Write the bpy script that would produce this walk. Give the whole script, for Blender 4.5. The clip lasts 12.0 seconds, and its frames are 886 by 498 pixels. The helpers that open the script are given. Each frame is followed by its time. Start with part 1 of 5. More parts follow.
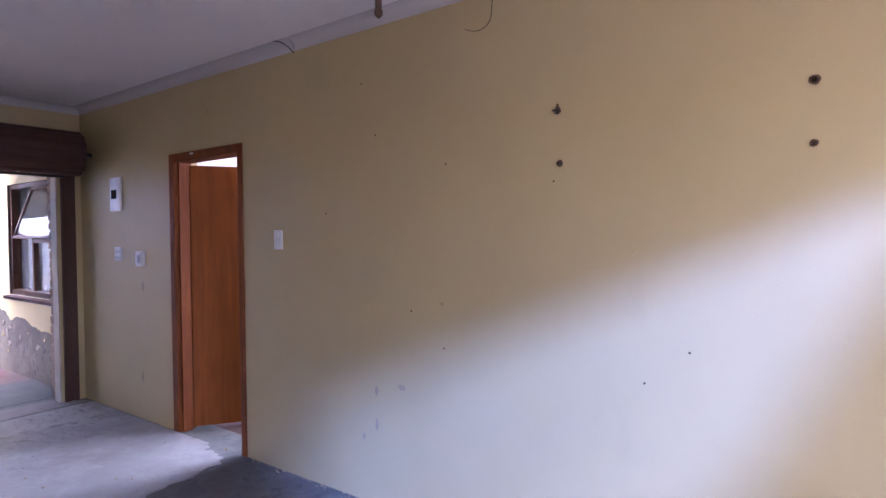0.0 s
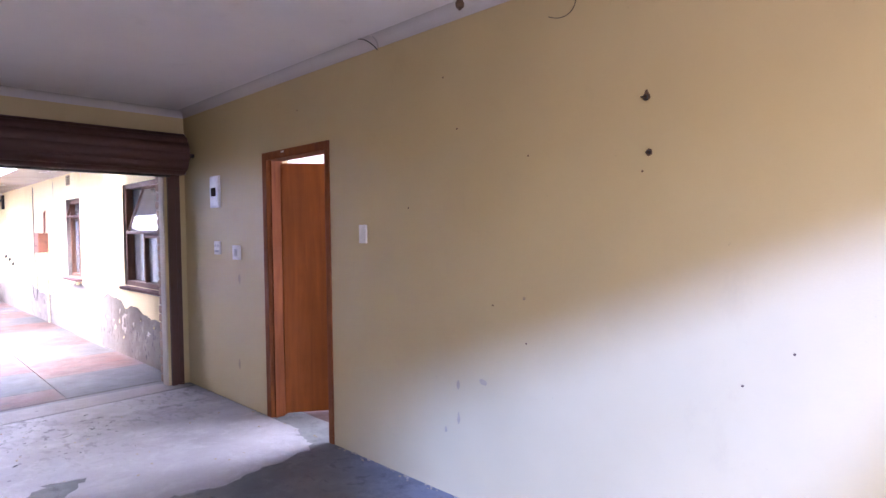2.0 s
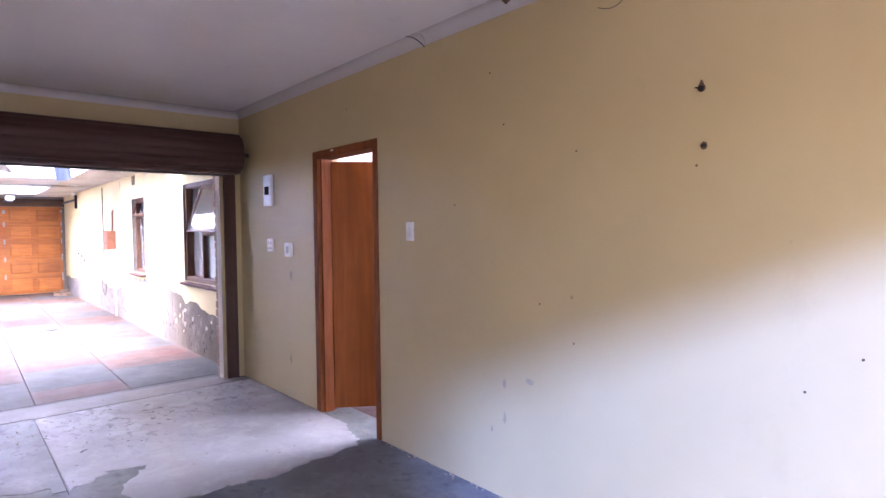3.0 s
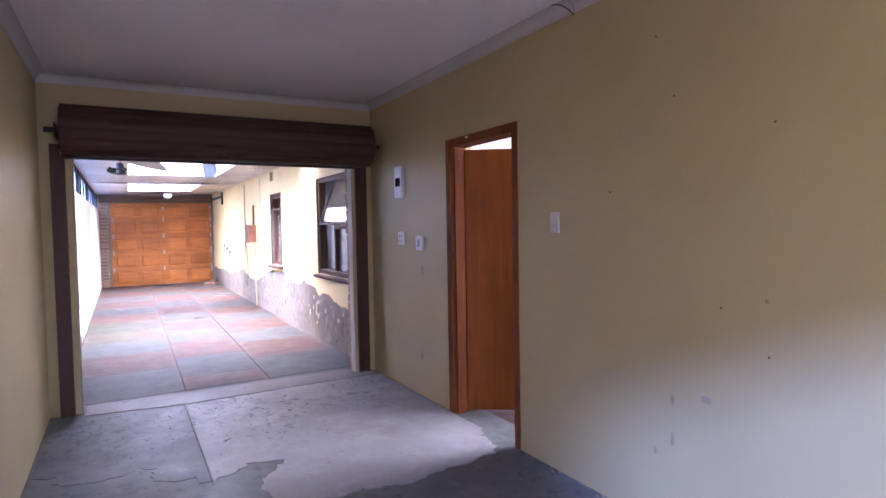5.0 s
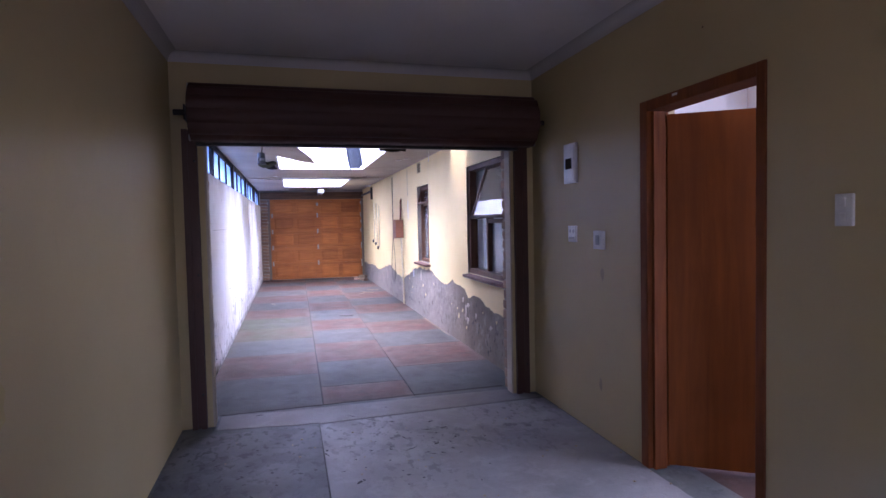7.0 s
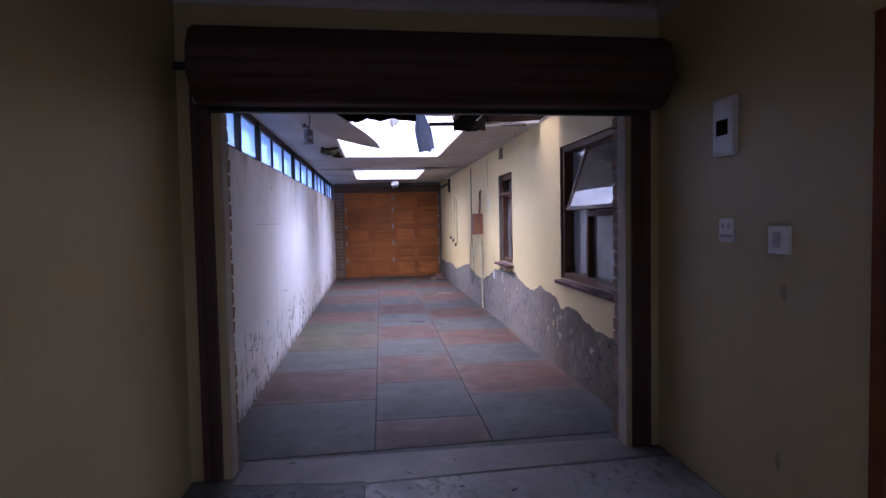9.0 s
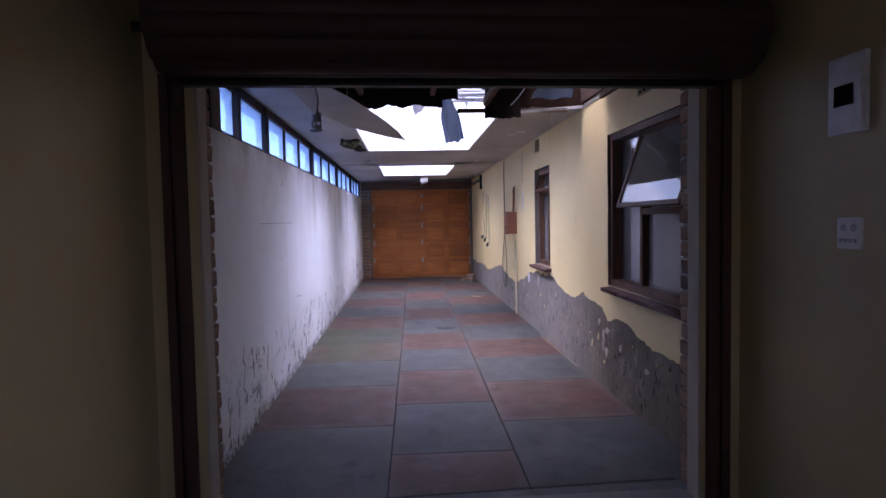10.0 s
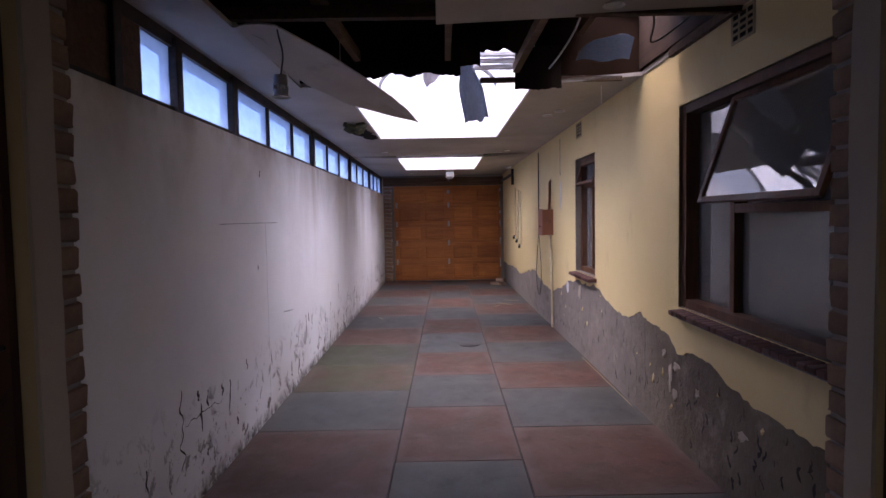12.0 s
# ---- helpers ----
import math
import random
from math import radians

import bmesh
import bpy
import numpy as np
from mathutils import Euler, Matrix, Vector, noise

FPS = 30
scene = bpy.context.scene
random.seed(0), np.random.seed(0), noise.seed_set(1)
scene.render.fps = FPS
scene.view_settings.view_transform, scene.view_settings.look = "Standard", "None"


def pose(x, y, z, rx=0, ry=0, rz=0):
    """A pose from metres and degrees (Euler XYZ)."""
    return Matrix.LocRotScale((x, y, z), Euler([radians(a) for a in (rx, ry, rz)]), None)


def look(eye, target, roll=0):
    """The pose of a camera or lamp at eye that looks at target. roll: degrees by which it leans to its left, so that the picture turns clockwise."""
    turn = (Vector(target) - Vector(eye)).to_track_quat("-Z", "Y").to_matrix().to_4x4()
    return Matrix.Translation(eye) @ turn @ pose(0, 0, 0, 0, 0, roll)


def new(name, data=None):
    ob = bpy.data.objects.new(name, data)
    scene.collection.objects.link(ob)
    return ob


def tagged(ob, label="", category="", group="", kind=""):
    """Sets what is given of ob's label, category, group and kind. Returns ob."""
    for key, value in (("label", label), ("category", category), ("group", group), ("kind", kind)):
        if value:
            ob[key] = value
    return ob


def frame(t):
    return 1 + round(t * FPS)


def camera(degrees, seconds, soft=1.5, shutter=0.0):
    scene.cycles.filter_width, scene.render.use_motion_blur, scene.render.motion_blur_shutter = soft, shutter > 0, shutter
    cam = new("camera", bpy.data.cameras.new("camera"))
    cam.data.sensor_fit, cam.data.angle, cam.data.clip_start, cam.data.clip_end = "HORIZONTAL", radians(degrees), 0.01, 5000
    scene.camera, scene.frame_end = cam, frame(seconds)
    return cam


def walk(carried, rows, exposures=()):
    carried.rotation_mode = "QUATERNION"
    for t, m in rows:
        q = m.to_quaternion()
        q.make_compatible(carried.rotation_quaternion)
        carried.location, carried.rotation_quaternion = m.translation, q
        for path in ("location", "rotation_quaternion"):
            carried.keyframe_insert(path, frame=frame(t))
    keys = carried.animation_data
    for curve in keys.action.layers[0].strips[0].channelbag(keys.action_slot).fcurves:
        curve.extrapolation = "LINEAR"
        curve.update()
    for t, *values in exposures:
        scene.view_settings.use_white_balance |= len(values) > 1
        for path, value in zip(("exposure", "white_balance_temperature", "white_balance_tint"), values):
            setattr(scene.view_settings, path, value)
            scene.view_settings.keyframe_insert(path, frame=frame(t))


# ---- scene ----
cam = camera(73.7, 12.0)
PATH = [
    (0, (0.406, 0.27, 1.476), (-0.798, 1.866, 1.426), -0.5),
    (0.5, (0.406, 0.251, 1.469), (-0.842, 1.814, 1.419), -0.5),
    (1, (0.408, 0.273, 1.474), (-0.898, 1.787, 1.417), -0.6),
    (1.5, (0.401, 0.27, 1.468), (-0.957, 1.737, 1.409), -0.6),
    (2, (0.398, 0.296, 1.467), (-1.019, 1.706, 1.404), -0.7),
    (2.5, (0.402, 0.318, 1.466), (-1.075, 1.665, 1.401), -0.7),
    (4.5, (0.235, 0.375, 1.446), (-1.464, 1.428, 1.368), -0.9),
    (5, (0.055, 0.403, 1.451), (-1.703, 1.355, 1.368), -1.0),
    (5.5, (-0.162, 0.452, 1.45), (-1.98, 1.282, 1.366), -1.0),
    (6, (-0.409, 0.528, 1.451), (-2.284, 1.218, 1.367), -1.1),
    (6.5, (-0.659, 0.589, 1.429), (-2.571, 1.169, 1.342), -1.2),
    (7, (-0.916, 0.645, 1.434), (-2.851, 1.143, 1.345), -1.2),
    (9, (-2.067, 0.888, 1.41), (-4.052, 1.117, 1.313), -1.1),
    (9.5, (-2.39, 0.951, 1.422), (-4.38, 1.123, 1.322), -1.2),
    (10, (-2.714, 0.989, 1.414), (-4.708, 1.109, 1.313), -1.1),
    (10.5, (-2.995, 1.044, 1.416), (-4.99, 1.127, 1.315), -1.0),
    (11, (-3.283, 1.118, 1.425), (-5.28, 1.174, 1.322), -1.1),
    (11.5, (-3.554, 1.159, 1.416), (-5.551, 1.188, 1.312), -1.1),
    (12, (-3.821, 1.162, 1.421), (-5.818, 1.171, 1.315), -1.0),
]
walk(cam, [(t, look(eye, target, roll)) for t, eye, target, roll in PATH],
     exposures=((0.0, 5.12, 5800, 38), (1.2, 5.41, 5980, 37), (2.5, 5.66, 6200, 36), (4.5, 5.23, 6220, 36), (5.5, 4.8, 6000, 38), (6.5, 4.16, 5850, 38), (7.2, 3.82, 5700, 38),
                (9.0, 2.9, 5800, 37), (10.5, 2.6, 6100, 37), (12.0, 2.32, 6850, 37)))

# ---- light ----
world = bpy.data.worlds.new("sky")
scene.world = world
world.use_nodes = True
wn = world.node_tree.nodes
sky = wn.new("ShaderNodeTexSky")
sky.sky_type = "NISHITA"
sky.sun_disc = False
sky.sun_elevation = radians(75)
sky.sun_rotation = radians(200)
sky.dust_density = 3.0
wn["Background"].inputs["Strength"].default_value = 0.15
world.node_tree.links.new(sky.outputs["Color"], wn["Background"].inputs["Color"])


def area_lamp(name, eye, target, w, h, watts, colour, spread=180):
    data = bpy.data.lights.new(name, "AREA")
    data.shape, data.size, data.size_y = "RECTANGLE", w, h
    data.energy, data.color, data.spread = watts, colour, radians(spread)
    ob = new(name, data)
    ob.matrix_world = look(eye, target)
    return ob


sun_data = bpy.data.lights.new("sun", "SUN")
sun_data.energy, sun_data.angle, sun_data.color = 2.75, radians(95), (0.87, 0.955, 1.02)
sun = new("sun", sun_data)
sun.matrix_world = look((0, 0, 0), (-0.30, 0.06, -1.0))

# Daylight that falls through the window behind the start of the walk
area_lamp("window_daylight", (1.7 + 7.0, 0.88 - 4.55, 1.85 + 3.35), (1.7, 0.88, 1.85), 0.9, 0.9, 3.0, (0.36, 0.67, 1.66), 30)
area_lamp("window_sky", (1.66, 0.95, 1.76), (0.2, 2.25, 1.25), 1.4, 0.6, 0.64, (1.0, 0.92, 0.84))
# Daylight in the assumed, unseen window of the room behind the door
area_lamp("side_window_sky", (-3.3, 4.42, 2.25), (-3.3, 3.0, 2.7), 2.0, 0.6, 1.4, (0.88, 0.95, 1.0), 130)
# Added fill, aimed steeply down to brighten the floor in the doorway
area_lamp("doorway_floor_fill", (-2.75, 4.42, 2.45), (-3.3, 2.45, 0.0), 1.0, 0.3, 0.9, (0.82, 0.92, 1.0), 70)


# ---- materials ----
class Nodes:
    """A small builder of node materials."""

    def __init__(self, name, rough=0.7, metal=0.0):
        self.mat = bpy.data.materials.new(name)
        self.mat.use_nodes = True
        self.n, self.l = self.mat.node_tree.nodes, self.mat.node_tree.links
        self.bsdf = self.n["Principled BSDF"]
        self.bsdf.inputs["Roughness"].default_value = rough
        self.bsdf.inputs["Metallic"].default_value = metal
        self.coord = self.n.new("ShaderNodeTexCoord").outputs["Object"]

    def link(self, a, b):
        self.l.new(a, b)

    def scaled(self, s):
        m = self.n.new("ShaderNodeMapping")
        m.inputs["Scale"].default_value = s
        self.link(self.coord, m.inputs["Vector"])
        return m.outputs["Vector"]

    def noise(self, scale, detail=4.0, rough=0.55, stretch=None, warp=0.0):
        t = self.n.new("ShaderNodeTexNoise")
        t.inputs["Scale"].default_value, t.inputs["Detail"].default_value = scale, detail
        t.inputs["Roughness"].default_value, t.inputs["Distortion"].default_value = rough, warp
        self.link(self.scaled(stretch) if stretch else self.coord, t.inputs["Vector"])
        return t.outputs["Fac"]

    def ramp(self, fac, stops):
        r = self.n.new("ShaderNodeValToRGB")
        while len(r.color_ramp.elements) < len(stops):
            r.color_ramp.elements.new(0.5)
        for e, (p, c) in zip(r.color_ramp.elements, stops):
            e.position, e.color = p, (*c, 1) if len(c) == 3 else c
        self.link(fac, r.inputs["Fac"])
        return r.outputs["Color"]

    def band(self, fac, lo, hi):
        m = self.n.new("ShaderNodeMapRange")
        m.inputs["From Min"].default_value, m.inputs["From Max"].default_value = lo, hi
        self.link(fac, m.inputs["Value"])
        return m.outputs["Result"]

    def math(self, op, a, b):
        m = self.n.new("ShaderNodeMath")
        m.operation = op
        for i, v in enumerate((a, b)):
            if isinstance(v, (int, float)):
                m.inputs[i].default_value = v
            else:
                self.link(v, m.inputs[i])
        return m.outputs["Value"]

    def axis(self, i):
        s = self.n.new("ShaderNodeSeparateXYZ")
        self.link(self.coord, s.inputs["Vector"])
        return s.outputs[i]

    def mix(self, fac, a, b, mode="MIX"):
        m = self.n.new("ShaderNodeMix")
        m.data_type, m.blend_type = "RGBA", mode
        if isinstance(fac, (int, float)):
            m.inputs["Factor"].default_value = fac
        else:
            self.link(fac, m.inputs["Factor"])
        for name, v in (("A", a), ("B", b)):
            s = [i for i in m.inputs if i.name == name and i.type == "RGBA"][0]
            if isinstance(v, tuple):
                s.default_value = (*v, 1)
            else:
                self.link(v, s)
        return [o for o in m.outputs if o.type == "RGBA"][0]

    def vary(self, colour, amount=0.12):
        """Each piece a little lighter or darker than the next."""
        r = self.n.new("ShaderNodeObjectInfo").outputs["Random"]
        v = self.n.new("ShaderNodeHueSaturation")
        self.link(self.math("ADD", self.math("MULTIPLY", r, 2 * amount), 1 - amount), v.inputs["Value"])
        if isinstance(colour, tuple):
            v.inputs["Color"].default_value = (*colour, 1)
        else:
            self.link(colour, v.inputs["Color"])
        return v.outputs["Color"]

    def done(self, colour, bump=None, strength=0.3, distance=0.01, rough=None):
        s = self.bsdf.inputs["Base Color"]
        if isinstance(colour, tuple):
            s.default_value = (*colour, 1)
        else:
            self.link(colour, s)
        if bump is not None:
            b = self.n.new("ShaderNodeBump")
            b.inputs["Strength"].default_value, b.inputs["Distance"].default_value = strength, distance
            self.link(bump, b.inputs["Height"])
            self.link(b.outputs["Normal"], self.bsdf.inputs["Normal"])
        if rough is not None:
            self.link(rough, self.bsdf.inputs["Roughness"])
        return self.mat


def wall_paint(name, base, dark, rough=0.55, dirt=0.5):
    """Rolled paint on plaster with blotches, scuffs and small knocks."""
    k = Nodes(name, rough)
    c = k.mix(k.band(k.noise(0.9, 5), 0.35, 0.7), base, dark)
    c = k.mix(k.math("MULTIPLY", k.band(k.noise(3.2, 6, 0.7, (1, 1, 0.5)), 0.62, 0.8), dirt), c, tuple(v * 0.55 for v in base))
    c = k.mix(k.math("MULTIPLY", k.band(k.noise(38, 3), 0.73, 0.8), 0.35), c, tuple(v * 0.4 for v in base))
    h = k.math("ADD", k.math("MULTIPLY", k.noise(5, 3), 0.6), k.math("MULTIPLY", k.noise(90, 3), 0.25))
    return k.done(c, h, 0.22, 0.012)


def wood(name, light, dark, along=2, rough=0.42, scale=1.0, spread=0.14):
    """Varnished timber with grain along one axis."""
    k = Nodes(name, rough)
    k.bsdf.inputs["Specular IOR Level"].default_value = 0.25
    s = [14 * scale] * 3
    s[along] = 0.9 * scale
    g = k.noise(2.2, 6, 0.65, tuple(s), 0.6)
    c = k.mix(k.band(g, 0.3, 0.7), dark, light)
    c = k.mix(k.math("MULTIPLY", k.band(k.noise(1.4, 4), 0.45, 0.75), 0.5), c, tuple(v * 0.6 for v in dark))
    c = k.vary(c, spread)
    return k.done(c, g, 0.15, 0.004, k.math("ADD", k.math("MULTIPLY", k.noise(6, 3), 0.3), rough - 0.15))


def metal_paint(name, base, worn, rough=0.5, metal=0.0, amount=0.62):
    k = Nodes(name, rough, metal)
    c = k.mix(k.band(k.noise(9, 6, 0.7), amount, amount + 0.1), base, worn)
    c = k.mix(k.math("MULTIPLY", k.noise(2.5, 4), 0.35), c, tuple(v * 0.5 for v in base))
    return k.done(c, k.noise(60, 3), 0.15, 0.003)


def plain(name, base, rough=0.5, metal=0.0, scale=12.0, gloss=0.5):
    k = Nodes(name, rough, metal)
    k.bsdf.inputs["Specular IOR Level"].default_value = gloss
    return k.done(k.mix(k.band(k.noise(scale, 5), 0.3, 0.75), base, tuple(v * 0.72 for v in base)), k.noise(scale * 5, 3), 0.1, 0.003)


M_YELLOW = wall_paint("yellow_wall_paint", (0.46, 0.361, 0.188), (0.418, 0.323, 0.162), 0.55, 0.22)
M_PASSAGE = wall_paint("cream_wall_paint", (0.76, 0.61, 0.30), (0.68, 0.535, 0.245), 0.6)
M_REVEAL = wall_paint("beige_reveal_plaster", (0.44, 0.375, 0.30), (0.34, 0.285, 0.225), 0.8, 0.6)
M_CEILING = wall_paint("ceiling_paint", (0.80, 0.765, 0.785), (0.73, 0.70, 0.72), 0.7, 0.35)
M_PASSCEIL = wall_paint("stained_ceiling_paint", (0.47, 0.425, 0.375), (0.33, 0.285, 0.24), 0.8, 0.8)
M_CORNICE = wall_paint("cornice_paint", (0.50, 0.475, 0.48), (0.44, 0.415, 0.42), 0.6, 0.5)
M_WOODFRAME = wood("door_frame_timber", (0.235, 0.068, 0.016), (0.135, 0.036, 0.010), 2, 0.7)
M_DOOR = wood("veneered_door", (0.25, 0.066, 0.009), (0.155, 0.040, 0.006), 2, 0.65, 0.6)
M_GARAGE = wood("garage_door_timber", (0.50, 0.175, 0.04), (0.30, 0.092, 0.022), 1, 0.45, 1.0, 0.24)
M_WINWOOD = wood("window_timber", (0.165, 0.075, 0.038), (0.08, 0.037, 0.021), 2, 0.55)
M_BLACKWOOD = wood("blackened_window_timber", (0.05, 0.035, 0.03), (0.022, 0.017, 0.016), 0, 0.6)
M_VOIDBOARD = wood("dark_void_timber", (0.06, 0.032, 0.02), (0.03, 0.017, 0.012), 0, 0.85)
M_JOIST = wood("roof_timber", (0.17, 0.10, 0.06), (0.07, 0.042, 0.028), 1, 0.8)
M_SHUTTER = metal_paint("brown_shutter_paint", (0.058, 0.021, 0.015), (0.095, 0.04, 0.028), 0.62, 0.0, 0.66)
M_RAIL = metal_paint("brown_steel_paint", (0.075, 0.030, 0.022), (0.03, 0.02, 0.018), 0.5, 0.1)
M_DARKSTEEL = metal_paint("black_steel", (0.03, 0.028, 0.028), (0.09, 0.05, 0.03), 0.5, 0.4)
M_GALV = metal_paint("galvanised_steel", (0.36, 0.35, 0.34), (0.20, 0.16, 0.13), 0.5, 0.5)
M_TRACK = metal_paint("dull_track_steel", (0.17, 0.145, 0.12), (0.09, 0.065, 0.05), 0.6, 0.3)
M_WHITE = plain("white_plastic", (0.74, 0.72, 0.70), 0.35)
M_GREYPLASTIC = plain("grey_plastic", (0.42, 0.42, 0.44), 0.4)
# Void sheets: the shade of the roof void is put into this colour
M_VOIDSHADE = plain("brown_void_shade", (0.020, 0.010, 0.006), 0.95, 0.0, 4.0, 0.05)
# Dark felt colour, also the painted shade of the void and of gaps
M_NEARBLACK = plain("near_black_felt_and_shade", (0.026, 0.018, 0.014), 0.95, 0.0, 4.0, 0.05)
M_FOAM = plain("white_board", (0.72, 0.72, 0.74), 0.8, 0.0, 9.0)
M_METERBOX = metal_paint("meter_box_paint", (0.24, 0.085, 0.042), (0.13, 0.05, 0.03), 0.6, 0.0, 0.6)
M_CABLE = plain("black_cable", (0.035, 0.033, 0.033), 0.6)
M_CONDUIT = plain("cream_conduit", (0.62, 0.53, 0.34), 0.5)


def brick_material():
    k = Nodes("face_brick", 0.85)
    c = k.mix(k.band(k.noise(14, 5), 0.3, 0.7), (0.30, 0.19, 0.125), (0.19, 0.118, 0.08))
    return k.done(k.vary(c, 0.25), k.noise(70, 4), 0.5, 0.006)


M_BRICK = brick_material()


def sill_brick_material():
    k = Nodes("sill_brick", 0.7)
    c = k.mix(k.band(k.noise(18, 5), 0.3, 0.7), (0.135, 0.058, 0.045), (0.085, 0.038, 0.032))
    return k.done(k.vary(c, 0.22), k.noise(80, 4), 0.4, 0.005)


M_SILLBRICK = sill_brick_material()


def mortar_material():
    k = Nodes("mortar", 0.95)
    return k.done(k.mix(k.noise(30, 5), (0.36, 0.33, 0.30), (0.24, 0.22, 0.20)), k.noise(90, 4), 0.5, 0.006)


M_MORTAR = mortar_material()


def damp_plaster():
    """Bare cement plaster: grey, damp tide marks, pits and salts."""
    k = Nodes("bare_plaster", 0.92)
    c = k.mix(k.band(k.noise(1.5, 6, 0.6), 0.36, 0.64), (0.20, 0.164, 0.122), (0.122, 0.096, 0.068))
    c = k.mix(k.math("MULTIPLY", k.band(k.axis(0), -7.6, -8.6), 0.6), c, (0.25, 0.225, 0.205))
    c = k.mix(k.math("MULTIPLY", k.band(k.noise(4.0, 7, 0.7), 0.54, 0.66), 0.55), c, (0.32, 0.28, 0.225))
    c = k.mix(k.math("MULTIPLY", k.band(k.noise(2.6, 7, 0.65, (1, 1, 1.6), 0.5), 0.56, 0.66), 0.5), c, (0.115, 0.092, 0.07))
    c = k.mix(k.math("MULTIPLY", k.band(k.noise(13, 7, 0.7, (1.2, 1, 0.6)), 0.615, 0.645), 0.85), c, (0.06, 0.05, 0.042))
    h = k.math("ADD", k.noise(4.5, 6, 0.6), k.math("MULTIPLY", k.noise(45, 4), 0.12))
    return k.done(c, h, 0.65, 0.04)


M_PLASTER = damp_plaster()


def white_wall():
    """Whitewashed boundary wall: rain streaks from the coping, peeling and mould near the ground."""
    k = Nodes("whitewash", 0.75)
    c = k.mix(k.band(k.noise(1.1, 6, 0.6), 0.35, 0.7), (0.80, 0.81, 0.83), (0.72, 0.72, 0.73))
    far = k.band(k.axis(0), -8.3, -9.8)
    streak = k.math("MULTIPLY", k.band(k.noise(1.5, 6, 0.6, (1.0, 1.0, 0.16)), 0.44, 0.64), k.band(k.axis(2), 0.75, 1.95))
    c = k.mix(k.math("MULTIPLY", streak, k.math("ADD", k.math("MULTIPLY", far, 0.6), 0.18)), c, (0.38, 0.335, 0.275))
    stain = k.math("MULTIPLY", k.band(k.noise(0.9, 7, 0.62, (1, 1, 0.7), 0.5), 0.46, 0.66), k.band(k.axis(2), 1.25, 2.05))
    c = k.mix(k.math("MULTIPLY", stain, 0.75), c, (0.33, 0.285, 0.235))
    drip = k.math("MULTIPLY", k.band(k.noise(4.5, 6, 0.7, (1, 1, 0.5)), 0.42, 0.7), k.band(k.axis(2), 1.86, 1.96))
    c = k.mix(k.math("MULTIPLY", drip, 0.8), c, (0.26, 0.21, 0.16))
    c = k.mix(k.math("MULTIPLY", k.band(k.noise(26, 5, 0.7), 0.68, 0.74), 0.5), c, (0.30, 0.26, 0.23))
    low = k.band(k.axis(2), 0.62, 0.12)
    flake = k.math("MULTIPLY", k.band(k.noise(7.5, 8, 0.75, (1.2, 1, 0.95), 0.5), 0.555, 0.58), low)
    c = k.mix(flake, c, (0.10, 0.088, 0.078))
    damp = k.math("MULTIPLY", k.band(k.noise(1.6, 5), 0.4, 0.62), k.band(k.axis(2), 0.45, 0.0))
    c = k.mix(k.math("MULTIPLY", damp, 0.5), c, (0.42, 0.37, 0.32))
    mould = k.math("MULTIPLY", k.band(k.noise(11, 7, 0.7), 0.40, 0.58), k.band(k.axis(2), 0.09, 0.0))
    c = k.mix(mould, c, (0.075, 0.062, 0.050))
    h = k.math("SUBTRACT", k.math("ADD", k.noise(7, 5), k.math("MULTIPLY", k.noise(60, 3), 0.2)), flake)
    return k.done(c, h, 0.35, 0.015)


M_WHITEWALL = white_wall()


def concrete(name, light, dark, spots, rough=0.5):
    """Trowelled floor: cloudy, scuffed, with dark spots and worn gloss."""
    k = Nodes(name, rough)
    c = k.mix(k.band(k.noise(1.5, 7, 0.65), 0.33, 0.68), light, dark)
    c = k.mix(k.math("MULTIPLY", k.band(k.noise(9, 7, 0.7, None, 0.4), 0.54, 0.62), 0.7), c, spots)
    c = k.mix(k.math("MULTIPLY", k.band(k.noise(4.5, 6, 0.7, (1, 2.2, 1)), 0.60, 0.70), 0.45), c, tuple(min(1, v * 1.5) for v in light))
    c = k.mix(k.math("MULTIPLY", k.band(k.noise(60, 4), 0.66, 0.74), 0.4), c, spots)
    c = k.mix(k.math("MULTIPLY", k.band(k.noise(0.85, 7, 0.72, None, 0.7), 0.42, 0.62), 0.75), c, tuple(0.5 * v + 0.03 for v in dark))
    c = k.mix(k.math("MULTIPLY", k.band(k.noise(2.6, 8, 0.75), 0.53, 0.61), 0.6), c, tuple(0.9 * v + 0.035 for v in light))
    k.bsdf.inputs["Specular IOR Level"].default_value = 0.3
    r = k.math("ADD", k.math("MULTIPLY", k.noise(3, 5), 0.45), rough - 0.15)
    return k.done(k.vary(c, 0.1), k.math("ADD", k.noise(6, 5), k.math("MULTIPLY", k.noise(80, 4), 0.3)), 0.18, 0.008, r)


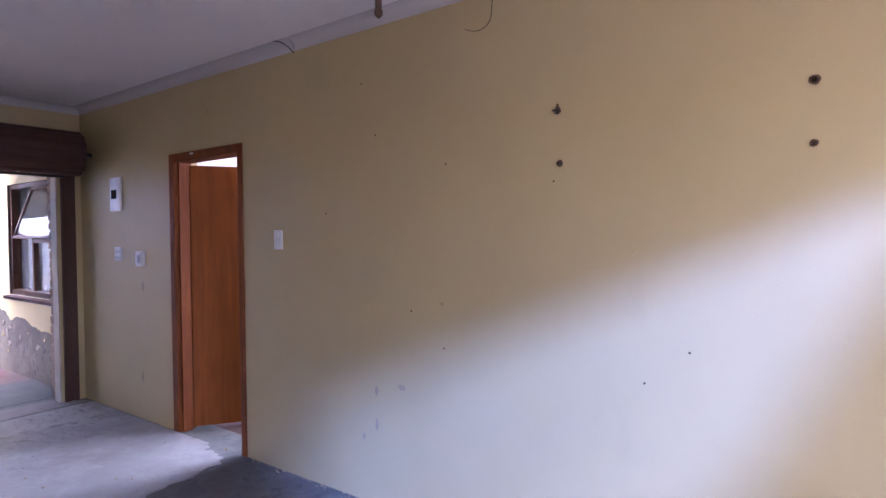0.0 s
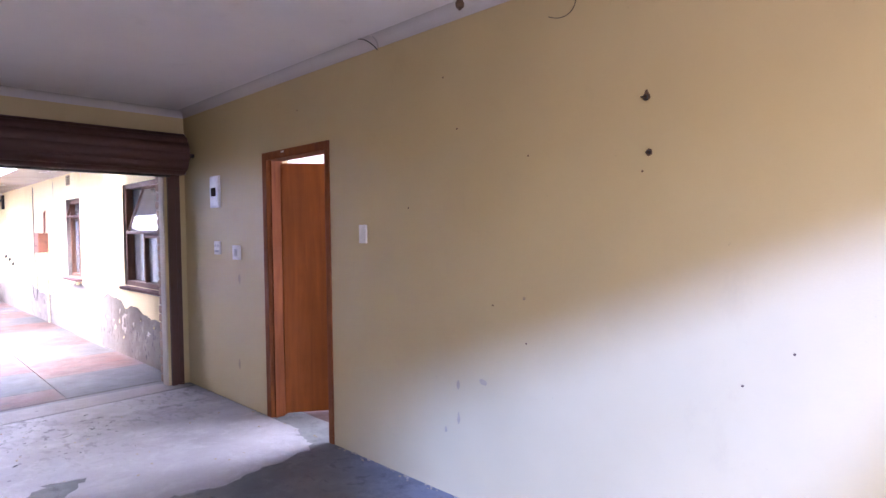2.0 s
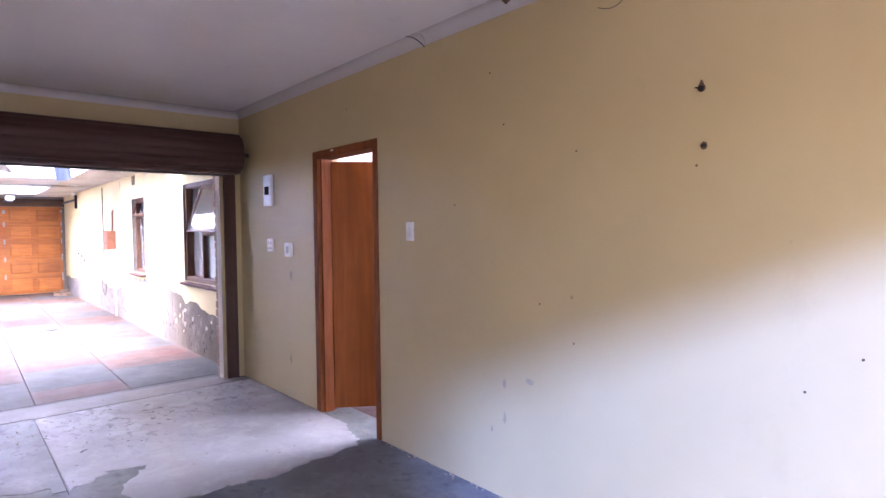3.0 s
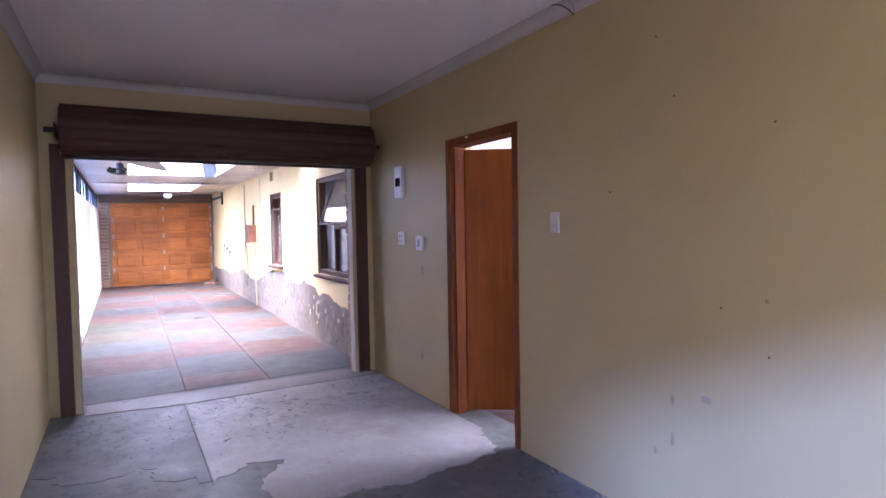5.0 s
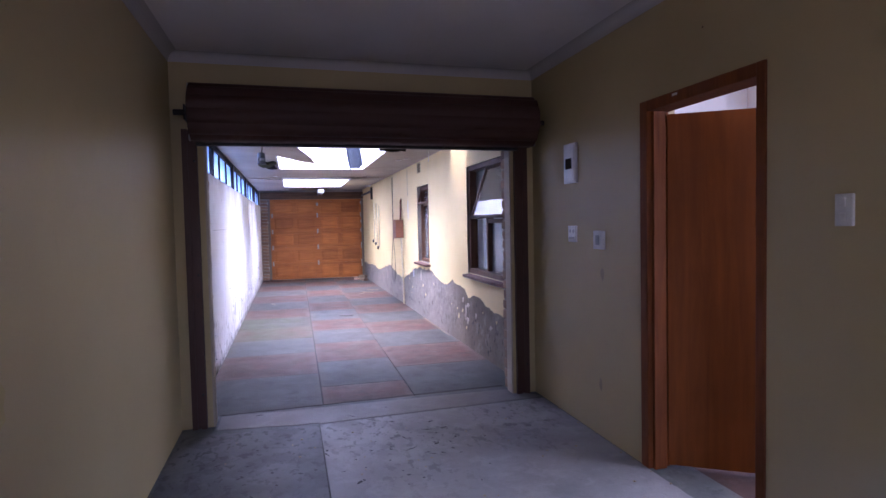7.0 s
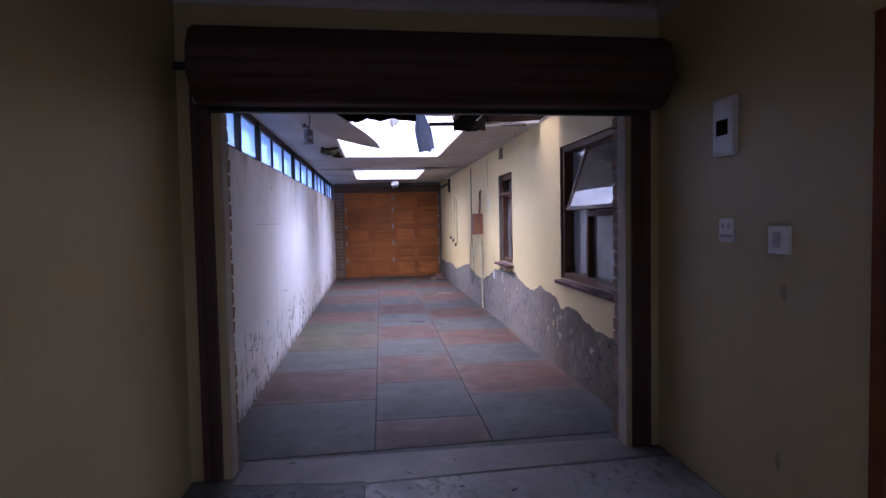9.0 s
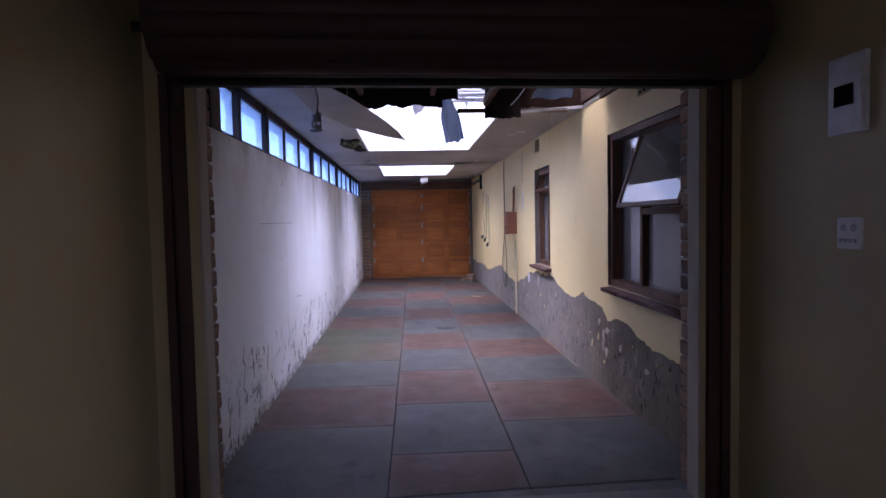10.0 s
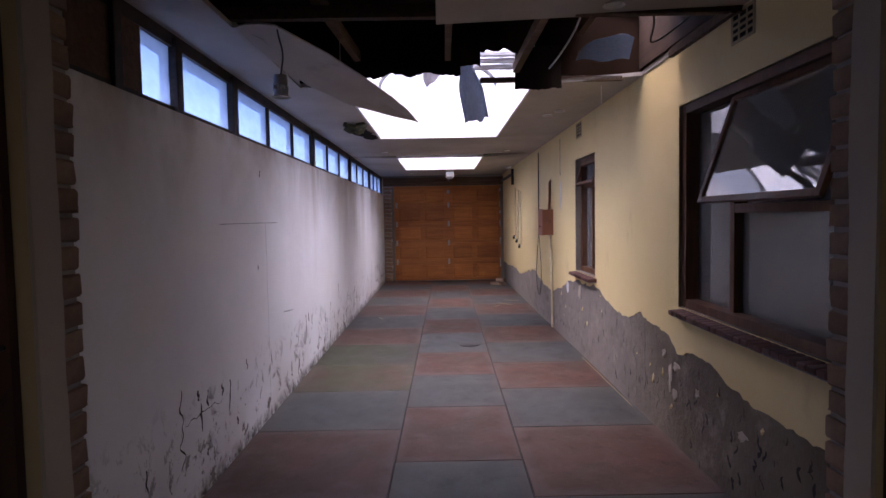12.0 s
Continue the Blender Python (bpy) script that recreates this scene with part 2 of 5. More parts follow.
def worn_screed(name, light, dark, scab, patchy):
    """Thin pale screed: smooth clouds, crisp scabs where the skin has lifted, fine scratches."""
    k = Nodes(name, 0.6)
    k.bsdf.inputs["Specular IOR Level"].default_value = 0.45
    c = k.mix(k.band(k.noise(1.1, 6, 0.6), 0.34, 0.68), light, dark)
    c = k.mix(k.math("MULTIPLY", k.band(k.noise(3.6, 8, 0.72, None, 0.3), 0.50, 0.60), 0.4), c, tuple(v * 1.25 for v in light))
    where = k.math("MULTIPLY", k.band(k.noise(1.3, 4, 0.55), 0.62 - patchy, 0.80 - patchy), k.band(k.axis(0), -3.6, -4.7))
    spots = k.band(k.noise(11, 6, 0.62, (1, 1.5, 1), 0.2), 0.55, 0.585)
    c = k.mix(k.math("MULTIPLY", k.math("MULTIPLY", where, spots), 0.75), c, scab)
    wide = k.band(k.noise(3.2, 7, 0.66, None, 0.4), 0.53, 0.565)
    c = k.mix(k.math("MULTIPLY", k.math("MULTIPLY", where, wide), 0.55), c, tuple(0.5 * (u + v) for u, v in zip(dark, scab)))
    c = k.mix(k.math("MULTIPLY", k.band(k.noise(70, 4), 0.64, 0.72), 0.35), c, scab)
    r = k.math("ADD", k.math("MULTIPLY", k.noise(3, 6, 0.6), 0.5), 0.28)
    h = k.math("SUBTRACT", k.math("ADD", k.noise(6, 5), k.math("MULTIPLY", k.noise(80, 4), 0.25)), k.math("MULTIPLY", spots, 0.5))
    return k.done(c, h, 0.22, 0.008, r)


def cast_slab(name, body, worn, edge, moss=0.0):
    """Pigmented cast slab: blotched body, the colour scrubbed off along its edges."""
    k = Nodes(name, 0.75)
    c = k.mix(k.band(k.noise(1.9, 6, 0.62, None, 0.4), 0.36, 0.64), body, worn)
    c = k.mix(k.math("MULTIPLY", k.band(k.noise(1.3, 7, 0.68, None, 0.6), 0.48, 0.60), 0.7), c, tuple(0.7 * v + 0.3 * g for v, g in zip(worn, (0.045, 0.042, 0.024))))
    c = k.mix(k.math("MULTIPLY", k.band(k.noise(5.5, 7, 0.72), 0.54, 0.64), 0.6), c, tuple(v * 0.55 for v in worn))
    c = k.mix(k.math("MULTIPLY", k.band(k.noise(3.1, 7, 0.75, (1.8, 1, 1)), 0.56, 0.68), 0.45), c, tuple(v * 1.2 for v in edge))
    c = k.mix(k.math("MULTIPLY", k.band(k.noise(24, 7, 0.75), 0.58, 0.66), 0.55), c, tuple(v * 1.4 for v in edge))
    c = k.mix(k.math("MULTIPLY", k.band(k.noise(15, 7, 0.75, (1, 1.6, 1)), 0.60, 0.66), 0.6), c, tuple(v * 0.45 for v in worn))
    g = k.n.new("ShaderNodeSeparateXYZ")
    k.link([o for o in k.n if o.bl_idname == "ShaderNodeTexCoord"][0].outputs["Generated"], g.inputs["Vector"])
    rim = None
    for i in (0, 1):
        d = k.math("SUBTRACT", 0.5, k.math("ABSOLUTE", k.math("SUBTRACT", g.outputs[i], 0.5), 0.0))
        rim = d if rim is None else k.math("MINIMUM", rim, d)
    rim = k.math("ADD", rim, k.math("MULTIPLY", k.math("SUBTRACT", k.noise(2.3, 7, 0.7), 0.5), 0.36))
    c = k.mix(k.math("MULTIPLY", k.band(rim, 0.10, 0.02), 0.85), c, edge)
    if moss:
        c = k.mix(k.math("MULTIPLY", k.band(k.noise(1.7, 7, 0.7), 0.43, 0.56), moss), c, (0.046, 0.055, 0.022))
    r = k.math("ADD", k.math("MULTIPLY", k.noise(4, 5), 0.4), 0.48)
    return k.done(k.vary(c, 0.13), k.math("ADD", k.noise(6, 5), k.math("MULTIPLY", k.noise(70, 5, 0.7), 0.6)), 0.35, 0.010, r)


M_FLOOR = concrete("grey_floor_paint", (0.150, 0.155, 0.150), (0.095, 0.10, 0.10), (0.045, 0.046, 0.048), 0.45)
M_SCREED = worn_screed("worn_screed", (0.28, 0.268, 0.273), (0.185, 0.177, 0.179), (0.060, 0.058, 0.060), 0.23)
M_SCREEDEDGE = worn_screed("threshold_screed", (0.20, 0.185, 0.178), (0.145, 0.132, 0.126), (0.055, 0.052, 0.05), -0.08)
M_RED = concrete("red_oxide_slab", (0.10, 0.052, 0.042), (0.07, 0.036, 0.030), (0.07, 0.052, 0.045), 0.75)
M_GREY = cast_slab("grey_slab", (0.068, 0.074, 0.074), (0.050, 0.054, 0.052), (0.074, 0.068, 0.060))
M_GREEN = cast_slab("mossy_slab", (0.068, 0.066, 0.050), (0.048, 0.050, 0.037), (0.072, 0.060, 0.047), 0.85)
M_REDSLAB = cast_slab("red_pigmented_slab", (0.112, 0.043, 0.029), (0.070, 0.036, 0.022), (0.108, 0.068, 0.055))
M_REDMOSS = cast_slab("mossy_red_slab", (0.092, 0.051, 0.031), (0.068, 0.046, 0.026), (0.10, 0.070, 0.054), 0.7)
M_FLOORSIDE = worn_screed("grey_worn_coat", (0.112, 0.112, 0.118), (0.060, 0.061, 0.065), (0.020, 0.020, 0.023), 0.42)
M_TEAR = plain("dark_floor_underlay", (0.055, 0.054, 0.056), 0.8, 0.0, 14.0, 0.3)
M_SCUFF = plain("scuff_brown", (0.36, 0.285, 0.185), 0.8, 0.0, 20.0)
M_MOSS = plain("rotten_moss", (0.10, 0.095, 0.05), 0.95, 0.0, 25.0)
M_AIRBRICK = plain("painted_air_brick", (0.42, 0.34, 0.20), 0.8, 0.0, 25.0)
M_SMEAR = plain("yellow_smear", (0.50, 0.385, 0.16), 0.6, 0.0, 9.0)
M_RIB = plain("grey_rib_paint", (0.10, 0.10, 0.11), 0.6)
M_JOINT = plain("slab_joint_dirt", (0.035, 0.032, 0.030), 0.95)


def pane_glass():
    """Thin glass: clear, with its mirror sheen."""
    mat = bpy.data.materials.new("pane_glass")
    mat.use_nodes = True
    n, l = mat.node_tree.nodes, mat.node_tree.links
    n.remove(n["Principled BSDF"])
    clear, gloss, blend, fres = n.new("ShaderNodeBsdfTransparent"), n.new("ShaderNodeBsdfGlossy"), n.new("ShaderNodeMixShader"), n.new("ShaderNodeFresnel")
    clear.inputs["Color"].default_value = (0.80, 0.84, 0.84, 1)
    gloss.inputs["Roughness"].default_value = 0.03
    fres.inputs["IOR"].default_value = 1.75
    l.new(fres.outputs["Fac"], blend.inputs["Fac"])
    l.new(clear.outputs["BSDF"], blend.inputs[1])
    l.new(gloss.outputs["BSDF"], blend.inputs[2])
    dust, coat, tex, amount = n.new("ShaderNodeBsdfDiffuse"), n.new("ShaderNodeMixShader"), n.new("ShaderNodeTexNoise"), n.new("ShaderNodeMapRange")
    dust.inputs["Color"].default_value = (0.42, 0.41, 0.40, 1)
    tex.inputs["Scale"].default_value, tex.inputs["Detail"].default_value = 3.5, 6
    amount.inputs["To Min"].default_value, amount.inputs["To Max"].default_value = 0.03, 0.28
    l.new(tex.outputs["Fac"], amount.inputs["Value"])
    l.new(amount.outputs["Result"], coat.inputs["Fac"])
    l.new(blend.outputs["Shader"], coat.inputs[1])
    l.new(dust.outputs["BSDF"], coat.inputs[2])
    l.new(coat.outputs["Shader"], n["Material Output"].inputs["Surface"])
    return mat


M_GLASS = pane_glass()


def opal(name, clear_part, tint):
    """Opal sheet that passes part of the sky straight and scatters the rest."""
    mat = bpy.data.materials.new(name)
    mat.use_nodes = True
    n, l = mat.node_tree.nodes, mat.node_tree.links
    n.remove(n["Principled BSDF"])
    clear, scatter, blend = n.new("ShaderNodeBsdfTransparent"), n.new("ShaderNodeBsdfTranslucent"), n.new("ShaderNodeMixShader")
    noise_tex = n.new("ShaderNodeTexNoise")
    noise_tex.inputs["Scale"].default_value = 3.0
    ramp = n.new("ShaderNodeMapRange")
    ramp.inputs["To Min"].default_value, ramp.inputs["To Max"].default_value = clear_part - 0.12, clear_part + 0.12
    l.new(noise_tex.outputs["Fac"], ramp.inputs["Value"])
    l.new(ramp.outputs["Result"], blend.inputs["Fac"])
    scatter.inputs["Color"].default_value = (*tint, 1)
    clear.inputs["Color"].default_value = (*tint, 1)
    l.new(scatter.outputs["BSDF"], blend.inputs[1])
    l.new(clear.outputs["BSDF"], blend.inputs[2])
    l.new(blend.outputs["Shader"], n["Material Output"].inputs["Surface"])
    return mat


def thin_sheet(name, tint):
    """A sheet so thin that part of the light comes through."""
    mat = bpy.data.materials.new(name)
    mat.use_nodes = True
    n, l = mat.node_tree.nodes, mat.node_tree.links
    n.remove(n["Principled BSDF"])
    front_side, through_side, blend, tex, hue = n.new("ShaderNodeBsdfDiffuse"), n.new("ShaderNodeBsdfTranslucent"), n.new("ShaderNodeMixShader"), n.new("ShaderNodeTexNoise"), n.new("ShaderNodeValToRGB")
    tex.inputs["Scale"].default_value, tex.inputs["Detail"].default_value = 14, 6
    hue.color_ramp.elements[0].color, hue.color_ramp.elements[1].color = (*[v * 0.6 for v in tint], 1), (*tint, 1)
    l.new(tex.outputs["Fac"], hue.inputs["Fac"])
    l.new(hue.outputs["Color"], front_side.inputs["Color"])
    l.new(hue.outputs["Color"], through_side.inputs["Color"])
    blend.inputs["Fac"].default_value = 0.4
    l.new(front_side.outputs["BSDF"], blend.inputs[1])
    l.new(through_side.outputs["BSDF"], blend.inputs[2])
    l.new(blend.outputs["Shader"], n["Material Output"].inputs["Surface"])
    return mat


M_SHEET = thin_sheet("thin_blue_grey_sheeting", (0.35, 0.405, 0.49))
M_SCRAP = thin_sheet("thin_white_scrap", (0.8, 0.8, 0.84))
M_OPAL = opal("opal_skylight_sheet", 0.35, (0.95, 0.97, 1.0))
M_DUSTYGLASS = opal("dusty_clerestory_glass", 0.6, (0.46, 0.60, 0.80))


# ---- mesh helpers ----
def box(bm, x0, y0, z0, x1, y1, z1, bevel=0.0, m=None):
    """An upright block between two corners, with rounded edges if wanted."""
    r = bmesh.ops.create_cube(bm, size=1.0)
    c = Matrix.Translation(((x0 + x1) / 2, (y0 + y1) / 2, (z0 + z1) / 2)) @ Matrix.Diagonal((abs(x1 - x0), abs(y1 - y0), abs(z1 - z0), 1))
    bmesh.ops.transform(bm, matrix=(m @ c) if m else c, verts=r["verts"])
    if bevel:
        edges = list({e for v in r["verts"] for e in v.link_edges})
        bmesh.ops.bevel(bm, geom=edges, offset=bevel, segments=2, affect="EDGES", profile=0.6)


def rod(bm, a, b, r, seg=12, r2=None):
    """A round bar from a to b."""
    a, b = Vector(a), Vector(b)
    turn = (b - a).to_track_quat("Z", "Y").to_matrix().to_4x4()
    bmesh.ops.create_cone(bm, cap_ends=True, segments=seg, radius1=r, radius2=r if r2 is None else r2, depth=(b - a).length,
                          matrix=Matrix.Translation((a + b) / 2) @ turn)


def solid(bm, faces_xy, z0, z1):
    """A flat slab with the outline faces_xy."""
    low = [bm.verts.new((x, y, z0)) for x, y in faces_xy]
    top = [bm.verts.new((x, y, z1)) for x, y in faces_xy]
    bm.faces.new(top)
    bm.faces.new(low[::-1])
    for i in range(len(low)):
        j = (i + 1) % len(low)
        bm.faces.new((low[i], low[j], top[j], top[i]))
    bmesh.ops.recalc_face_normals(bm, faces=bm.faces)


def mesh_of(name, bm, material, smooth=False):
    me = bpy.data.meshes.new(name)
    bm.to_mesh(me)
    bm.free()
    me.materials.append(material)
    if smooth:
        for p in me.polygons:
            p.use_smooth = True
    return me


def part(name, bm, material, parent=None, label="", smooth=False):
    ob = new(name, mesh_of(name, bm, material, smooth))
    if parent is not None:
        ob.parent = parent
    return tagged(ob, label)


def thing(name, label, category, at=(0, 0, 0), group="", kind=""):
    ob = new(name)
    ob.empty_display_size = 0.1
    ob.location = at
    return tagged(ob, label, category, group, kind)


def structure(name, bm, material, label, category, smooth=False):
    return tagged(part(name, bm, material, None, "", smooth), label, category, "", "structure")


def tube(name, points, radius, material, parent=None, label="", cyclic=False):
    """A bent cable or pipe as a mesh swept along points."""
    cu = bpy.data.curves.new(name, "CURVE")
    cu.dimensions, cu.bevel_depth, cu.bevel_resolution, cu.resolution_u = "3D", radius, 2, 6
    sp = cu.splines.new("NURBS")
    sp.points.add(len(points) - 1)
    for p, q in zip(sp.points, points):
        p.co = (*q, 1)
    sp.use_endpoint_u, sp.order_u = True, min(4, len(points))
    tmp = bpy.data.objects.new(name + "_sweep", cu)
    me = bpy.data.meshes.new_from_object(tmp)
    bpy.data.objects.remove(tmp)
    bpy.data.curves.remove(cu)
    me.name = name
    me.materials.clear()
    me.materials.append(material)
    ob = new(name, me)
    if parent is not None:
        ob.parent = parent
    return tagged(ob, label)


def wall_along_x(bm, x0, x1, y0, y1, z0, z1, openings=()):
    """A wall with openings (xa, xb, za, zb) right through it, in order of x."""
    at = x0
    for xa, xb, za, zb in openings:
        box(bm, at, y0, z0, xa, y1, z1)
        if za > z0:
            box(bm, xa, y0, z0, xb, y1, za)
        if zb < z1:
            box(bm, xa, y0, zb, xb, y1, z1)
        at = xb
    box(bm, at, y0, z0, x1, y1, z1)


def ragged(t, seed, size=1.0):
    """Uneven outline: coarse and fine noise along t."""
    return size * (0.6 * noise.noise((t * 2.1, seed, 0.3)) + 0.3 * noise.noise((t * 7.3, seed, 1.7)) + 0.16 * noise.noise((t * 23.0, seed, 4.1)))


# ---- plan ----
RIGHT, LEFT, BACK = 2.60, -0.14, 1.60     # faces of the room's walls
P_RIGHT, P_LEFT = 2.60, -0.10             # faces of the passage's walls
ROOM_H, PASS_H = 2.65, 2.33
END = -17.20                              # the far garage door
DOOR_X0, DOOR_X1, DOOR_H = -3.92, -3.00, 2.09
W1 = (-7.36, -5.79, 0.86, 2.055)
W2 = (-10.06, -9.275, 0.84, 2.0)
GATE_Y0, GATE_Y1 = 0.08, 2.39


def front(y):
    """The room's front wall stands a little askew."""
    return -5.39 - 0.035 * (y + 0.12)


# ---- the large structure ----
bm = bmesh.new()
bmesh.ops.create_grid(bm, x_segments=4, y_segments=4, size=400)
bmesh.ops.translate(bm, verts=bm.verts, vec=(0, 0, -0.16))
structure("ground", bm, M_GREY, "bare grey ground around the house", "ground")

bm = bmesh.new()
solid(bm, [(front(LEFT) - 0.24, LEFT - 0.1), (BACK + 0.2, LEFT - 0.1), (BACK + 0.2, 2.84), (front(2.6) - 0.24, 2.84)], -0.14, 0.0)
structure("floor_room", bm, M_FLOOR, "grey painted concrete floor worn and stained", "floor")

bm = bmesh.new()
wall_along_x(bm, front(2.6) - 0.25, BACK + 0.2, RIGHT, RIGHT + 0.22, 0.0, 2.95, [(DOOR_X0, DOOR_X1, 0.0, DOOR_H)])
structure("wall_right_room", bm, M_YELLOW, "yellow painted plaster wall with scuffs", "wall")
bm = bmesh.new()
box(bm, front(LEFT) - 0.25, LEFT - 0.22, -0.14, BACK + 0.2, LEFT, 2.95)
structure("wall_left_room", bm, M_YELLOW, "yellow painted plaster wall", "wall")
bm = bmesh.new()
for y0, y1, z0, z1 in ((LEFT, 0.20, 0, 2.95), (1.74, RIGHT, 0, 2.95), (0.20, 1.74, 0, 1.00), (0.20, 1.74, 2.20, 2.95)):
    box(bm, BACK, y0, z0, BACK + 0.2, y1, z1)
structure("wall_back", bm, M_YELLOW, "yellow plaster wall with a high window", "wall")


# Unseen block, added to give the daylight patch its slanting lower edge
bm = bmesh.new()
rake = [(0.85, -0.15), (0.85, 0.80), (1.60, 2.19), (1.95, 2.30), (1.95, -0.15)]
ends = [[bm.verts.new((x, y, z)) for y, z in rake] for x in (1.86, 1.98)]
bm.faces.new(ends[0])
bm.faces.new(ends[1][::-1])
for i in range(5):
    bm.faces.new((ends[0][i], ends[0][(i + 1) % 5], ends[1][(i + 1) % 5], ends[1][i]))
bmesh.ops.recalc_face_normals(bm, faces=bm.faces)
structure("raked_light_blocker", bm, M_MORTAR, "unseen raked block added to cut the window light", "wall")


def skew_block(bm, y0, y1, z0, z1, x_near, x_far):
    """A block of the askew front wall; x_near and x_far are set off from its room face."""
    v = [bm.verts.new((front(y) + dx, y, z)) for z in (z0, z1) for y, dx in ((y0, x_near), (y1, x_near), (y1, x_far), (y0, x_far))]
    for f in ((0, 1, 2, 3), (7, 6, 5, 4), (0, 4, 5, 1), (1, 5, 6, 2), (2, 6, 7, 3), (3, 7, 4, 0)):
        bm.faces.new([v[i] for i in f])
    bmesh.ops.recalc_face_normals(bm, faces=bm.faces)


bm = bmesh.new()
skew_block(bm, LEFT, GATE_Y0 - 0.012, 0, 2.95, 0, -0.116)
skew_block(bm, LEFT, GATE_Y0 - 0.032, 0, 2.95, -0.116, -0.22)
skew_block(bm, GATE_Y1 + 0.012, RIGHT, 0, 2.95, 0, -0.116)
skew_block(bm, GATE_Y1 + 0.032, RIGHT, 0, 2.95, -0.116, -0.22)
skew_block(bm, GATE_Y0 - 0.012, GATE_Y1 + 0.012, 2.30, 2.95, 0, -0.22)
wall_front = structure("wall_front", bm, M_YELLOW, "yellow wall with a wide gateway and raw brick edges", "wall")
for y0, y1, s in ((GATE_Y0 - 0.012, GATE_Y0, 3.0), (GATE_Y1, GATE_Y1 + 0.012, 8.0)):
    bm = bmesh.new()
    n, cols = 90, []
    for i in range(n + 1):
        z = 2.30 * i / n
        far = -0.115 + ragged(z, s, 0.016)
        cols.append([bm.verts.new((front(y) + dx, y, z)) for y, dx in ((y0, -0.001), (y1, -0.001), (y1, far), (y0, far))])
    for a, b in zip(cols, cols[1:]):
        for i in range(4):
            bm.faces.new((a[i], a[(i + 1) % 4], b[(i + 1) % 4], b[i]))
    bmesh.ops.recalc_face_normals(bm, faces=bm.faces)
    part("reveal_plaster", bm, M_REVEAL, wall_front, "beige plaster with a broken edge")

# Ceiling of the room and its cornice
bm = bmesh.new()
box(bm, front(2.6) - 0.24, LEFT - 0.2, ROOM_H, BACK + 0.2, RIGHT + 0.2, ROOM_H + 0.1)
structure("ceiling_room", bm, M_CEILING, "flat white painted ceiling board", "ceiling")


def cornice(name, a, b, inward):
    """A hollow cove cornice from a to b; inward points into the room."""
    bm = bmesh.new()
    rings = []
    for p in (a, b):
        ring = []
        for k in range(7):
            u = k / 6 * math.pi / 2
            d, h = 0.065 * (1 - math.cos(u)) + 0.004, 0.065 * (1 - math.sin(u)) + 0.0
            ring.append((p[0] + inward[0] * d, p[1] + inward[1] * d, ROOM_H - h))
        ring.append((p[0], p[1], ROOM_H - 0.001))
        ring.append((p[0], p[1], ROOM_H - 0.065))
        rings.append([bm.verts.new(q) for q in ring])
    for i in range(len(rings[0])):
        j = (i + 1) % len(rings[0])
        bm.faces.new((rings[0][i], rings[0][j], rings[1][j], rings[1][i]))
    bm.faces.new(rings[0])
    bm.faces.new(rings[1][::-1])
    bmesh.ops.recalc_face_normals(bm, faces=bm.faces)
    return structure(name, bm, M_CORNICE, "white plaster cove cornice with open joints", "cornice")


cornice("trim_right", (front(2.6), RIGHT), (-2.46, RIGHT), (0, -1))
cornice("trim_right_end", (-2.45, RIGHT), (BACK, RIGHT), (0, -1))
cornice("trim_front", (front(LEFT), LEFT), (front(RIGHT), RIGHT), (1, 0))
cornice("trim_left", (front(LEFT), LEFT), (BACK, LEFT), (0, 1))

# Passage: right wall of the house, boundary wall, end wall
FAR_OUT = END - 0.30
bm = bmesh.new()
wall_along_x(bm, FAR_OUT, front(2.6) - 0.22, P_RIGHT, P_RIGHT + 0.24, -0.14, 2.95, [W2, W1])
wall_house = structure("wall_house", bm, M_PLASTER, "house wall of bare damp grey plaster under cream paint", "wall")
bm = bmesh.new()
box(bm, FAR_OUT, P_LEFT - 0.24, -0.14, front(LEFT) - 0.20, P_LEFT, 1.955)
structure("wall_boundary", bm, M_WHITEWALL, "whitewashed boundary wall with rain streaks and peeling base", "wall")
bm = bmesh.new()
box(bm, FAR_OUT, P_LEFT - 0.32, -0.14, END - 0.025, P_RIGHT, 2.95)
structure("wall_end", bm, M_MORTAR, "rough mortar wall around the garage door", "wall")

bm = bmesh.new()
box(bm, FAR_OUT, P_LEFT - 0.1, -0.15, front(1.2) - 0.1, P_RIGHT + 0.1, -0.018)
passage_floor = structure("floor_passage", bm, M_JOINT, "passage floor of red and grey cast slabs", "floor")

# Passage ceiling with the torn hole and two skylight wells
SK1, SK2 = (-10.65, -7.98, 0.49, 1.84), (-15.10, -12.85, 0.52, 1.84)
HOLE = (-7.98, -6.66, 0.22, 2.585)
bm = bmesh.new()
H0, H1 = PASS_H, PASS_H + 0.025
xn = front(1.2) - 0.15
for x0, x1, y0, y1 in ((FAR_OUT, SK2[0], P_LEFT - 0.2, P_RIGHT), (SK2[0], SK2[1], P_LEFT - 0.2, SK2[2]), (SK2[0], SK2[1], SK2[3], P_RIGHT),
                       (SK2[1], SK1[0], P_LEFT - 0.2, P_RIGHT), (SK1[0], SK1[1], P_LEFT - 0.2, SK1[2]), (SK1[0], SK1[1], SK1[3], P_RIGHT),
                       (HOLE[0], HOLE[1], P_LEFT - 0.2, HOLE[2]), (HOLE[0], HOLE[1], HOLE[3], P_RIGHT), (HOLE[1], -6.22, P_LEFT - 0.2, 0.20), (HOLE[1], -6.22, 1.16, P_RIGHT), (-6.22, xn, P_LEFT - 0.2, P_RIGHT)):
    box(bm, x0, y0, H0, x1, y1, H1)
